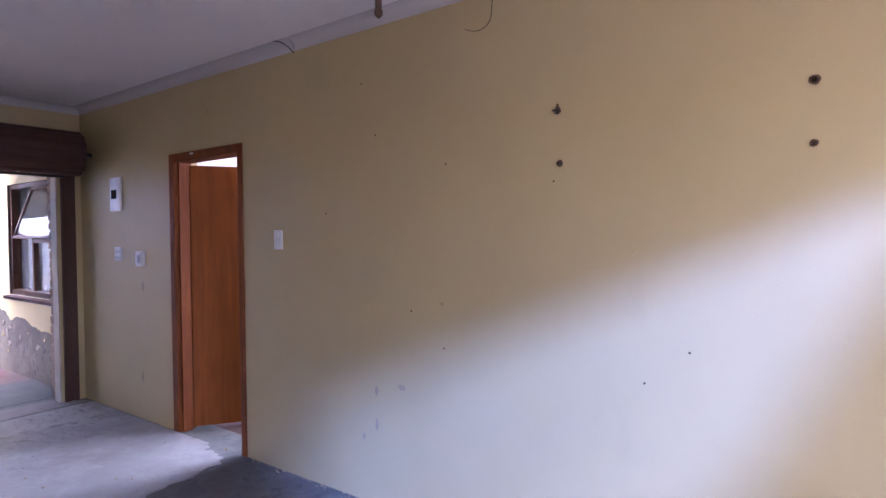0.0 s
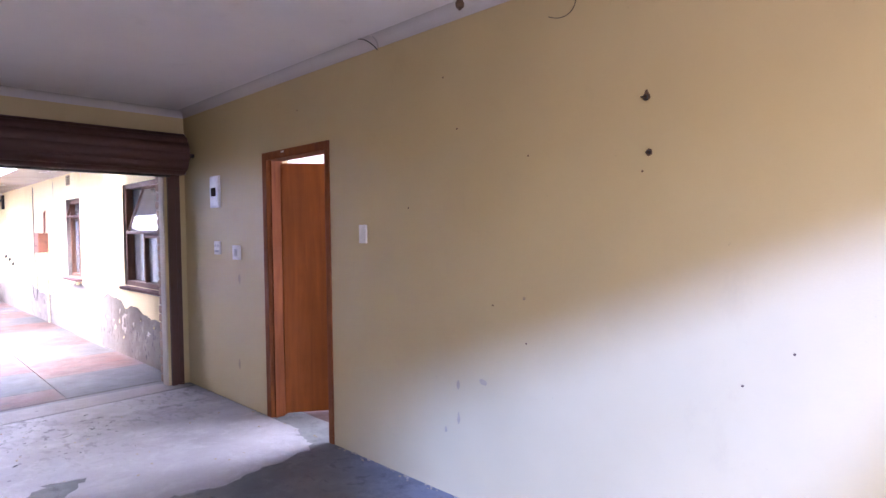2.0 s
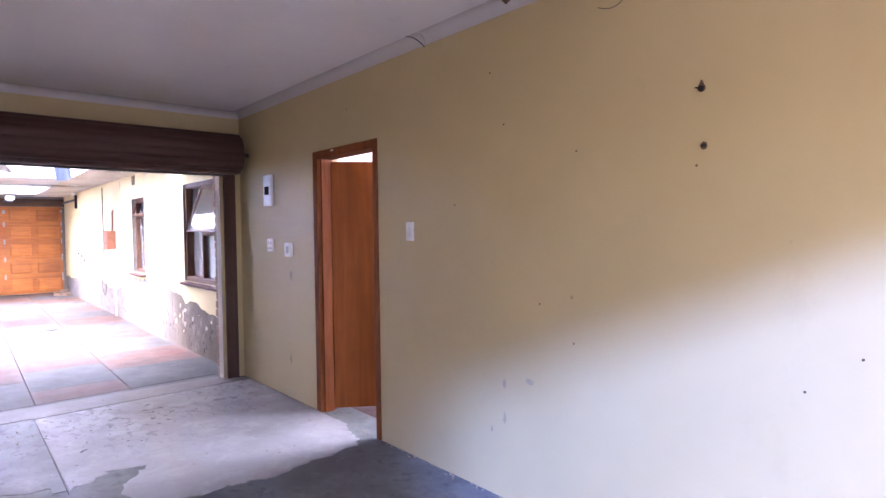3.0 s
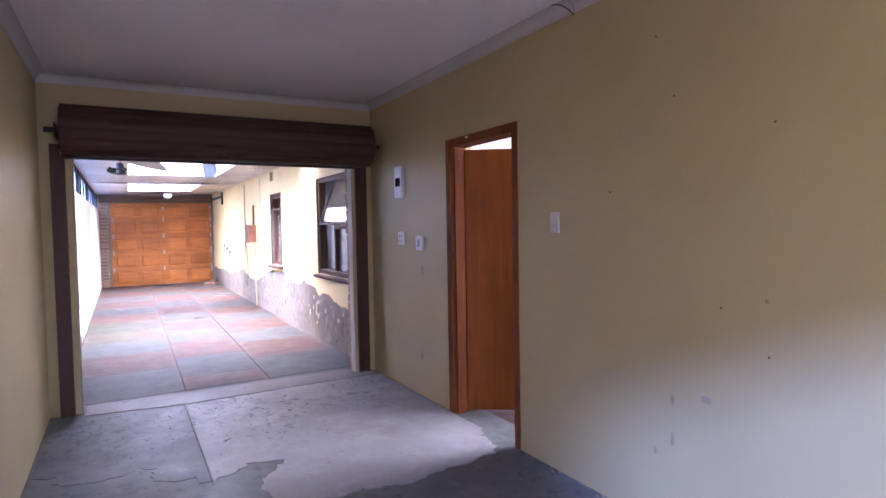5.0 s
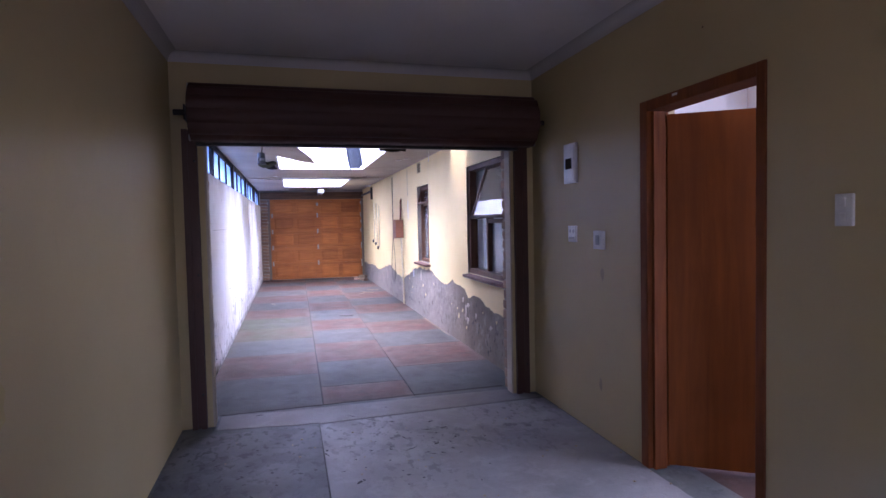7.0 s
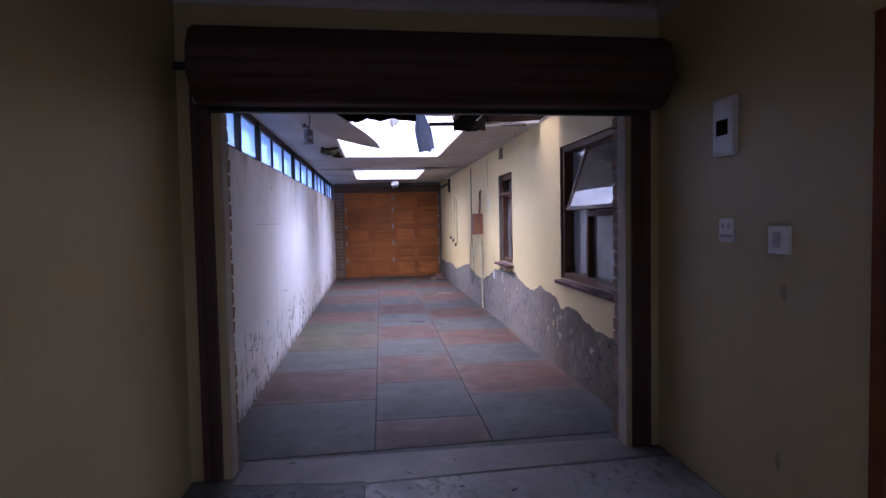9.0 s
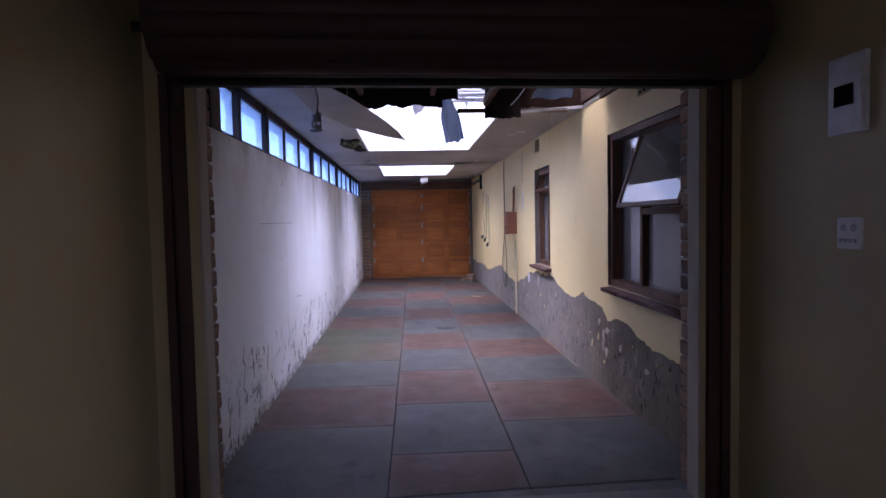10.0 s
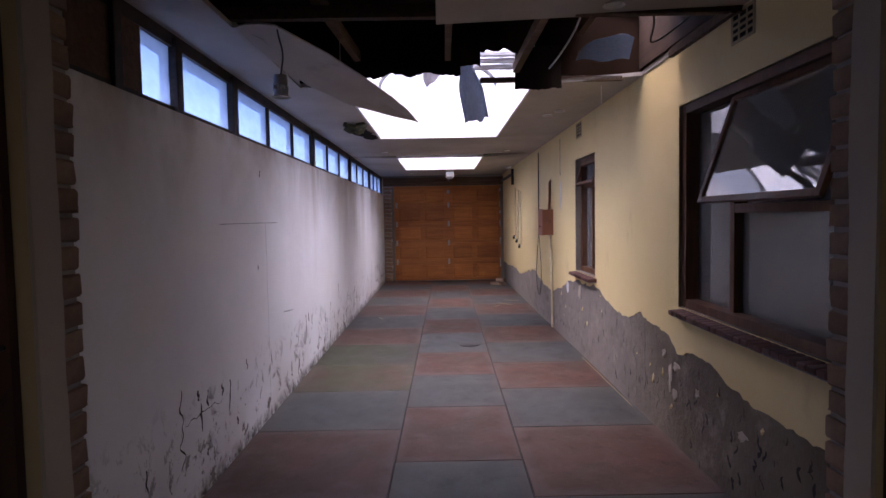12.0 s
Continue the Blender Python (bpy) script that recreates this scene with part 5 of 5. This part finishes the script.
# Blue-grey sheeting folded over the edge
rows = []
for i in range(13):
    u = i / 12
    x, z = -7.96 - 0.20 * u, 2.50 - 0.375 * u
    yc, w = 1.36 + 0.085 * u, 0.05 + 0.085 * min(1.0, u * 2.2)
    rows.append([(x + 0.05 * math.sin(v * 5.0 + u) * (0.4 + u), yc + w * (v - 0.5) * 1.3, z + (ragged(v * 3, 6.0, 0.05) if i == 12 else 0) + 0.05 * u * (v - 0.5)) for v in [k / 8 for k in range(9)]])
hanging_sheet("hanging_sheeting", "blue-grey folded sheeting dangling through the skylight", "plastic sheet", M_SHEET, rows, 0.002)
rows = []
for i in range(8):
    u = i / 7
    rows.append([(-7.99 - 0.06 * u + 0.02 * math.sin(6 * v), 1.155 + 0.02 * u + (v - 0.5) * 0.16 * (0.35 + 0.65 * math.sin(math.pi * (0.15 + 0.8 * u))) - 0.05 * u, 2.49 - 0.15 * u + 0.06 * v) for v in [k / 5 for k in range(6)]])
hanging_sheet("paper_scrap", "crumpled white scrap dangling at the torn edge", "paper scrap", M_SCRAP, rows, 0.002)
for k in range(3):
    bm = bmesh.new()
    box(bm, 0, 0, 0, 0.018, 0.40 - 0.09 * (k == 2), 0.042, 0.003)
    ob = part("lining_board", bm, M_SCRAP)
    ob.matrix_basis = pose(-8.06, 1.42 + 0.02 * k, 2.455 + 0.045 * k, 0, -35, 1.5 * k - 1)
    tagged(ob, "white painted lining board broken at its end", "board", "lining boards")

# Grey curved membrane and cables in the void
rows = []
for i in range(9):
    u = i / 8
    rows.append([(-7.62 + 0.10 * v, 2.04 + 0.34 * u, 2.40 + 0.13 * math.sin(math.pi * (0.08 + 0.62 * u)) * v + 0.01 * math.sin(9 * u)) for v in (0, 0.33, 0.66, 1.0)])
hanging_sheet("grey_membrane", "grey plastic membrane bulging in the roof void", "membrane", M_SHEET, rows, 0.002)
for name, label, r, mat, pts in (
        ("loose_cable", "pale loose cable dangling from the hole", 0.005, M_GREYPLASTIC, [(-6.70, 1.87, 2.44), (-6.85, 1.89, 2.40), (-7.1, 1.88, 2.36), (-7.35, 1.86, 2.33), (-7.5, 1.85, 2.325)]),
        ("loose_cable", "dark cable looped in the roof void", 0.006, M_CABLE, [(-6.72, 2.05, 2.46), (-6.9, 2.25, 2.50), (-7.1, 2.38, 2.47), (-7.3, 2.36, 2.38), (-7.25, 2.46, 2.42), (-7.0, 2.55, 2.5)]),
        ("hanging_string", "thin white string hanging from the ceiling", 0.003, M_WHITE, [(-8.05, 2.32, 2.335), (-8.05, 2.32, 2.26), (-8.052, 2.323, 2.19)])):
    tagged(tube(name, pts, r, mat), label, "cable")

# Flat patch painting the shade of a broken gap, with moss, beside the skylight
bm = bmesh.new()
gap = ragged_outline([(-9.62, 0.27, 1), (-9.85, 0.44, 1), (-10.60, 0.485, 1), (-10.66, 0.40, 1), (-10.2, 0.26, 1)], 3.0, 0.09)
bm.faces.new([bm.verts.new((x, y, PASS_H - 0.006)) for x, y in gap])
tagged(part("ceiling_break", bm, M_NEARBLACK), "near-black patch painted as the shade in a broken ceiling gap", "hole")
bm = bmesh.new()
for k in range(40):
    r = bmesh.ops.create_icosphere(bm, subdivisions=1, radius=random.uniform(0.015, 0.05))
    bmesh.ops.transform(bm, matrix=pose(random.gauss(-9.68, 0.10), random.gauss(0.36, 0.045), PASS_H - random.uniform(0.0, 0.06), random.uniform(0, 90), 0, random.uniform(0, 180)) @ Matrix.Diagonal((1.3, 0.8, 0.5, 1)), verts=r["verts"])
tagged(part("moss_clump", bm, M_MOSS), "rotten mossy debris clinging to the ceiling edge", "moss", "", "stuff")


# ---- lamps and fittings in the passage ----
def downlight(name, label, x, y, z, hung):
    d = thing(name, label, "downlight", (x, y, z), "downlights")
    bm = bmesh.new()
    bmesh.ops.create_cone(bm, cap_ends=False, segments=24, radius1=0.048, radius2=0.036, depth=0.008, matrix=Matrix.Translation((0, 0, 0.004)))
    part("rim", bm, M_WHITE if not hung else M_GALV, d)
    bm = bmesh.new()
    rod(bm, (0, 0, 0.006), (0, 0, 0.012), 0.034, 20)
    part("lamp_face", bm, M_GREYPLASTIC, d)
    if hung:
        bm = bmesh.new()
        rod(bm, (0, 0, 0.012), (0, 0, 0.035), 0.034, 20, 0.036)
        rod(bm, (0, 0, 0.055), (0, 0, 0.105), 0.036, 20, 0.034)
        for k in range(6):
            a = 6.283 * k / 6
            rod(bm, (0.033 * math.cos(a), 0.033 * math.sin(a), 0.03), (0.033 * math.cos(a), 0.033 * math.sin(a), 0.06), 0.005, 6)
        part("housing", bm, M_GALV, d, "slotted tin housing")
        tube("cord", [(0, 0, 0.10), (0.005, 0.012, 0.16), (-0.01, 0.02, 0.22), (0.0, -0.005, 0.28), (0.0, -0.012, PASS_H - z + 0.03)], 0.004, M_CABLE, d)
    return d


downlight("downlight", "tin downlight dangling on its cord", -6.72, 0.405, 2.015, True)
for x, y in ((-6.42, 1.93), (-9.2, 2.15), (-12.0, 0.42), (-12.0, 2.1), (-15.9, 0.6), (-9.0, 2.22)):
    downlight("downlight", "small round downlight set in the stained ceiling", x, y, PASS_H - 0.009, False)

op = thing("door_opener", "white garage door opener under the ceiling", "door opener", (-15.35, 1.37, PASS_H))
bm = bmesh.new()
box(bm, -0.15, -0.08, -0.13, 0.15, 0.08, -0.04, 0.02)
part("housing", bm, M_WHITE, op, "", True)
bm = bmesh.new()
rod(bm, (0, 0, -0.13), (0, 0, -0.16), 0.055, 20)
part("lamp_cover", bm, M_GREYPLASTIC, op)
for y in (-0.06, 0.06):
    bm = bmesh.new()
    box(bm, -0.012, y - 0.01, -0.05, 0.012, y + 0.01, 0.0, 0.002)
    part("hanger", bm, M_GALV, op)
bm = bmesh.new()
box(bm, -1.85, -0.018, -0.10, -0.16, 0.018, -0.07, 0.003)
part("drive_rail", bm, M_DARKSTEEL, op)


def meter_box():
    m = thing("meter_box", "rusty brown sheet-metal meter box on the wall", "meter box", (-11.42, P_RIGHT - 0.007, 1.34))
    bm = bmesh.new()
    box(bm, -0.15, -0.13, -0.16, 0.15, 0.0, 0.16, 0.006)
    part("body", bm, M_METERBOX, m)
    bm = bmesh.new()
    box(bm, -0.157, -0.142, -0.168, 0.157, -0.13, 0.168, 0.005)
    lid = part("lid", bm, M_METERBOX, m)
    bm = bmesh.new()
    rod(bm, (0.0, -0.142, -0.05), (0.0, -0.155, -0.05), 0.012, 10)
    part("latch", bm, M_DARKSTEEL, lid)
    return m


meter_box()
c = tube("conduit_pipe", [(-11.30, P_RIGHT - 0.05, 1.18), (-11.30, P_RIGHT - 0.035, 1.0), (-11.29, P_RIGHT - 0.025, 0.5), (-11.29, P_RIGHT - 0.025, 0.0)], 0.016, M_CONDUIT)
tagged(c, "cream painted conduit below the meter box", "conduit")
c = tube("conduit_bend", [(-11.33, P_RIGHT - 0.05, 1.50), (-11.33, P_RIGHT - 0.04, 1.62), (-11.40, P_RIGHT - 0.03, 1.80), (-11.45, P_RIGHT - 0.02, 1.86), (-11.38, P_RIGHT, 1.88)], 0.016, M_METERBOX)
tagged(c, "bent brown conduit above the meter box", "conduit")
for dx, s in ((0.0, 1), (0.03, -1)):
    c = tube("wall_cable", [(-12.35 + dx, P_RIGHT - 0.012, PASS_H - 0.01), (-12.35 + dx, P_RIGHT - 0.016, 1.9), (-12.30 + dx, P_RIGHT - 0.02, 1.5), (-12.33 + dx, P_RIGHT - 0.02, 1.15), (-12.33 + 0.25 * s + dx, P_RIGHT - 0.02, 0.75), (-12.30 + 0.22 * s + dx, P_RIGHT - 0.03, 0.4), (-12.25 + 0.05 * s, P_RIGHT - 0.03, 0.3)], 0.0045, M_CABLE)
    tagged(c, "dark cable running down the cream wall", "cable")
bm = bmesh.new()
zs = [PASS_H - 0.01 - 0.03 * k for k in range(15)]
l = [bm.verts.new((-10.83 - 0.018 + ragged(z * 3, 3.3, 0.02), P_RIGHT - 0.0085, z)) for z in zs]
r = [bm.verts.new((-10.83 + 0.018 + ragged(z * 3, 7.3, 0.02), P_RIGHT - 0.0085, z)) for z in zs]
for i in range(14):
    bm.faces.new((l[i], r[i], r[i + 1], l[i + 1]))
tagged(part("chased_groove", bm, M_PLASTER), "bare plaster groove chased into the wall", "wall groove")
for x, z, w, h, mat in ((-10.81, 1.66, 0.05, 0.2, M_FOAM), (-10.45, 0.62, 0.07, 0.075, M_FOAM)):
    bm = bmesh.new()
    n = 14
    bm.faces.new([bm.verts.new((x + w * math.cos(6.283 * k / n) * random.uniform(0.7, 1.05), P_RIGHT - 0.009, z + h * math.sin(6.283 * k / n) * random.uniform(0.8, 1.05))) for k in range(n)])
    tagged(part("filler_patch", bm, mat), "white filler patch on the wall", "filler", "filler patches")


def air_brick(x, z):
    a = thing("air_brick", "terracotta air brick under the ceiling", "air brick", (x, P_RIGHT - 0.007, z), "air bricks")
    w, h = 0.215, 0.15
    bars = [(-w / 2, -h / 2, w / 2, -h / 2 + 0.014), (-w / 2, h / 2 - 0.014, w / 2, h / 2), (-w / 2, -h / 2 + 0.014, -w / 2 + 0.014, h / 2 - 0.014), (w / 2 - 0.014, -h / 2 + 0.014, w / 2, h / 2 - 0.014)]
    bm = bmesh.new()
    for b in bars:
        box(bm, b[0], -0.006, b[1], b[2], 0.0, b[3])
    part("rim", bm, M_AIRBRICK, a)
    # Near-black plate paints the shade inside the brick's openings
    bm = bmesh.new()
    box(bm, -w / 2 + 0.014, -0.001, -h / 2 + 0.014, w / 2 - 0.014, 0.003, h / 2 - 0.014)
    part("slot_shade_back", bm, M_NEARBLACK, a)
    for k in range(1, 4):
        z0 = -h / 2 + 0.014 + (h - 0.028) * k / 4
        bm = bmesh.new()
        box(bm, -w / 2 + 0.014, -0.005, z0 - 0.006, w / 2 - 0.014, -0.001, z0 + 0.006)
        part("slat", bm, M_AIRBRICK, a)
    for k in range(1, 3):
        x0 = -w / 2 + w * k / 3
        bm = bmesh.new()
        box(bm, x0 - 0.006, -0.0045, -h / 2 + 0.014, x0 + 0.006, -0.001, h / 2 - 0.014)
        part("bar", bm, M_AIRBRICK, a)


air_brick(-6.62, 2.30)
air_brick(-9.88, 2.285)

# Handled rods hung on the wall near the garage door
for x, z0, z1 in ((-14.9, 1.05, 1.95), (-14.5, 1.0, 1.9), (-14.15, 0.92, 1.85)):
    p = thing("hanging_rod", "thin pale rod with a dark handle on the wall", "rod", (x, P_RIGHT - 0.02, z0), "hanging rods")
    bm = bmesh.new()
    rod(bm, (0, 0, 0), (0, 0, z1 - z0), 0.012, 8)
    part("shaft", bm, M_CONDUIT, p)
    bm = bmesh.new()
    rod(bm, (-0.02, -0.03, 0.0), (0.10, -0.05, -0.03), 0.022, 10)
    part("handle", bm, M_DARKSTEEL, p)
br = thing("track_bracket", "black steel bracket under the passage ceiling", "bracket", (-15.2, P_RIGHT - 0.007, PASS_H))
bm = bmesh.new()
box(bm, -0.02, -0.05, -0.30, 0.02, 0.0, 0.0, 0.003)
part("upright", bm, M_DARKSTEEL, br)
bm = bmesh.new()
box(bm, -1.9, -0.05, -0.13, -0.02, -0.02, -0.08, 0.003)
part("arm", bm, M_DARKSTEEL, br)
sensor = thing("ceiling_sensor", "small white sensor on the passage ceiling", "sensor", (-14.6, 2.42, PASS_H))
bm = bmesh.new()
rod(bm, (0, 0, -0.035), (0, 0, 0), 0.045, 18, 0.06)
part("cap", bm, M_WHITE, sensor)

# Drain cover, rubble and litter on the slabs
dr = thing("drain_cover", "round dark iron drain cover in the slab", "drain cover", (-10.38, 1.47, -0.006))
bm = bmesh.new()
rod(bm, (0, 0, 0), (0, 0, 0.006), 0.115, 28)
part("rim", bm, M_DARKSTEEL, dr)
for k in range(5):
    bm = bmesh.new()
    box(bm, -0.08, -0.07 + 0.03 * k, 0.006, 0.08, -0.058 + 0.03 * k, 0.010, 0.002)
    part("rib", bm, M_DARKSTEEL, dr)
for k, (x, y, a, z) in enumerate(((-16.05, 2.44, 20, 0), (-16.2, 2.30, 75, 0), (-16.32, 2.46, -15, 0), (-16.15, 2.42, 50, 0.07))):
    bm = bmesh.new()
    box(bm, -0.10, -0.05, 0, 0.10, 0.05, 0.068, 0.008)
    b = part("loose_brick", bm, M_BRICK)
    b.matrix_basis = pose(x, y, z - 0.006, 0, 0, a)
    tagged(b, "loose brown brick lying by the garage door", "brick", "loose bricks")
for k, (x, y, a, l) in enumerate(((-13.4, 2.2, 40, 0.32), (-13.2, 2.05, -30, 0.28), (-13.8, 2.35, 70, 0.25), (-12.2, 0.3, 20, 0.2), (-8.9, 2.565, 0, 1.5))):
    bm = bmesh.new()
    rod(bm, (-l / 2, 0, 0.006), (l / 2, 0, 0.006), 0.004, 6)
    s = part("stick", bm, M_SCUFF)
    s.matrix_basis = pose(x, y, -0.006, 0, 0, a)
    tagged(s, "thin pale stick lying on the slabs", "stick", "litter sticks")


# ---- cracks and peeling on the boundary wall ----
wall_boundary = bpy.data.objects["wall_boundary"]


def crack(points, width, seed, face=P_LEFT + 0.0015, owner=wall_boundary):
    """A dark open crack: a ribbon that wanders along points (x, z)."""
    bm = bmesh.new()
    l, r = [], []
    for i, (x, z) in enumerate(points):
        w = width * (0.4 + 0.9 * abs(noise.noise((i * 0.9, seed, 0)))) * (0.3 if i in (0, len(points) - 1) else 1)
        (xa, za), (xb, zb) = points[max(0, i - 1)], points[min(len(points) - 1, i + 1)]
        d = math.hypot(xb - xa, zb - za)
        nx, nz = -(zb - za) / d * w, (xb - xa) / d * w
        l.append(bm.verts.new((x - nx, face, z - nz)))
        r.append(bm.verts.new((x + nx, face, z + nz)))
    for i in range(len(points) - 1):
        bm.faces.new((l[i], r[i], r[i + 1], l[i + 1]))
    part("crack", bm, M_JOINT, owner)


def wander(x, z0, z1, seed, amp=0.03, n=14):
    return [(x + amp * noise.noise((k * 0.27, seed, 1.1)) * 2, z0 + (z1 - z0) * k / n) for k in range(n + 1)]


crack(wander(-8.10, 1.41, 0.02, 2.2, 0.008, 40), 0.003, 3.0)
crack(wander(-6.63, 0.61, 0.22, 5.0, 0.022, 24), 0.009, 4.0)
crack([(-6.66 - 0.035 * k, 0.424 + 0.02 * noise.noise((k * 0.6, 4, 1)) - (0.008 * (k - 10) if k > 10 else 0)) for k in range(14)], 0.004, 6.0)
crack(wander(-10.29, 0.30, 0.0, 7.0, 0.02, 12), 0.006, 2.0)
crack([(-8.52 - 0.03 * k, 0.692 - 0.003 * k) for k in range(11)], 0.004, 2.6)
for i, (x, z, h) in enumerate(((-6.86, 0.40, 0.17), (-6.95, 0.475, 0.10), (-6.825, 0.525, 0.06), (-7.28, 0.40, 0.20), (-7.16, 0.46, 0.08), (-7.6, 0.50, 0.08), (-6.27, 0.32, 0.12), (-6.93, 0.19, 0.05), (-8.15, 0.41, 0.13), (-8.26, 0.40, 0.07),
                               (-8.98, 0.40, 0.09), (-9.29, 0.46, 0.2), (-9.55, 0.46, 0.12), (-9.4, 0.5, 0.1), (-10.2, 0.37, 0.15), (-10.52, 0.44, 0.11), (-11.07, 0.54, 0.22), (-11.86, 0.42, 0.2), (-12.4, 0.40, 0.13),
                               (-14.6, 0.52, 0.32), (-15.5, 0.48, 0.28), (-15.9, 0.42, 0.14), (-8.0, 1.75, 0.05), (-7.9, 1.1, 0.04), (-7.4, 0.2, 0.06))):
    crack(wander(x, z + h * 0.45, z - h * 0.45, i * 3.7, 0.012, 10), random.uniform(0.008, 0.017), i * 1.3)
crack([(-7.20 - 0.03 * k, 1.405 + 0.006 * noise.noise((k * 0.7, 2, 3))) for k in range(42)], 0.0028, 1.0)
crack(wander(-7.95, 0.66, 0.16, 8.0, 0.03, 16), 0.007, 2.0, P_RIGHT - 0.0015, wall_house)
crack(wander(-8.15, 0.45, 0.02, 9.0, 0.05, 16), 0.004, 2.5, P_RIGHT - 0.0015, wall_house)
for k in range(56):
    x = random.uniform(-11.0, -5.75) if k % 2 else random.uniform(-7.9, -5.75)
    z = random.uniform(0.06, 0.42)
    crack(wander(x, z + 0.03, z - 0.03, k * 2.3, 0.02, 6), random.uniform(0.005, 0.016), k * 1.9, P_RIGHT - 0.0015, wall_house)
for i in range(26):
    x, z, s = random.choice((-9.9, -10.1, -12.4, -7.3, -15.3, -8.7)) + random.gauss(0, 0.25), random.uniform(0.12, 0.5), random.uniform(0.01, 0.03)
    bm = bmesh.new()
    n = 7
    ring = [(s * math.cos(6.283 * k / n) * random.uniform(0.5, 1.2), 1.5 * s * math.sin(6.283 * k / n) * random.uniform(0.5, 1.2)) for k in range(n)]
    lo = [bm.verts.new((x + u, P_LEFT, z + v)) for u, v in ring]
    hi = [bm.verts.new((x + u * 0.95, P_LEFT + 0.003 + 0.02 * random.random() * (v < 0), z + v)) for u, v in ring]
    bm.faces.new(hi)
    for k in range(n):
        bm.faces.new((lo[k], lo[(k + 1) % n], hi[(k + 1) % n], hi[k]))
    part("paint_flake", bm, M_FOAM, wall_boundary)

# ---- raw brick edges of the gateway ----
for y, s in ((GATE_Y0, 1), (GATE_Y1, -1)):
    for k in range(27):
        bm = bmesh.new()
        box(bm, -0.056, -0.03, -0.0355, 0.056, 0.012, 0.0355, 0.008)
        for v in bm.verts:
            v.co += Vector((random.uniform(-1, 1), random.uniform(-1, 1), random.uniform(-1, 1))) * 0.003
        b = part("brick", bm, M_BRICK, wall_front)
        b.matrix_basis = pose(front(y) - 0.170 + random.uniform(-0.006, 0.006), y - 0.026 * s + random.uniform(-0.006, 0.004) * s, 0.045 + 0.085 * k, random.uniform(-2, 2), random.uniform(-2, 2), (0 if s > 0 else 180) + random.uniform(-2, 2))
    bm = bmesh.new()
    skew_block(bm, min(y - 0.03 * s, y - 0.024 * s), max(y - 0.03 * s, y - 0.024 * s), 0.0, 2.29, -0.118, -0.214)
    part("brick_mortar", bm, M_MORTAR, wall_front)


# ---- slabs of the passage floor ----
def slab_columns():
    edges = [-5.66, -6.24, -7.22, -8.22, -9.13, -10.02, -11.07, -12.10, -13.15, -14.2, -15.2, -16.2, -17.25]
    sides = [-5.66, -6.76, -7.76, -8.67, -9.55, -10.48, -11.45, -12.45, -13.5, -14.5, -15.5, -16.4, -17.25]
    out = []
    for c, (y0, y1, rows) in enumerate(((P_LEFT + 0.004, 0.8655, sides), (0.8745, 1.6155, edges), (1.6245, P_RIGHT - 0.004, sides))):
        for i, (a, b) in enumerate(zip(rows, rows[1:])):
            red = (i % 2 == 1) if c != 1 else (i % 2 == 0)
            mat = M_REDSLAB if red else M_GREY
            if c == 0 and i == 4:
                mat = M_GREEN
            if c == 0 and i == 3:
                mat = M_REDMOSS
            out.append((b + 0.003, a - 0.003, y0, y1, mat))
    return out


for x0, x1, y0, y1, mat in slab_columns():
    bm = bmesh.new()
    box(bm, x0, y0, -0.06, x1, y1, -0.006, 0.004)
    for v in bm.verts:
        if 0.5 < v.co.y < 2.2:
            v.co.y += 0.011 * (-6.8 - v.co.x)
    part("slab", bm, mat, passage_floor)
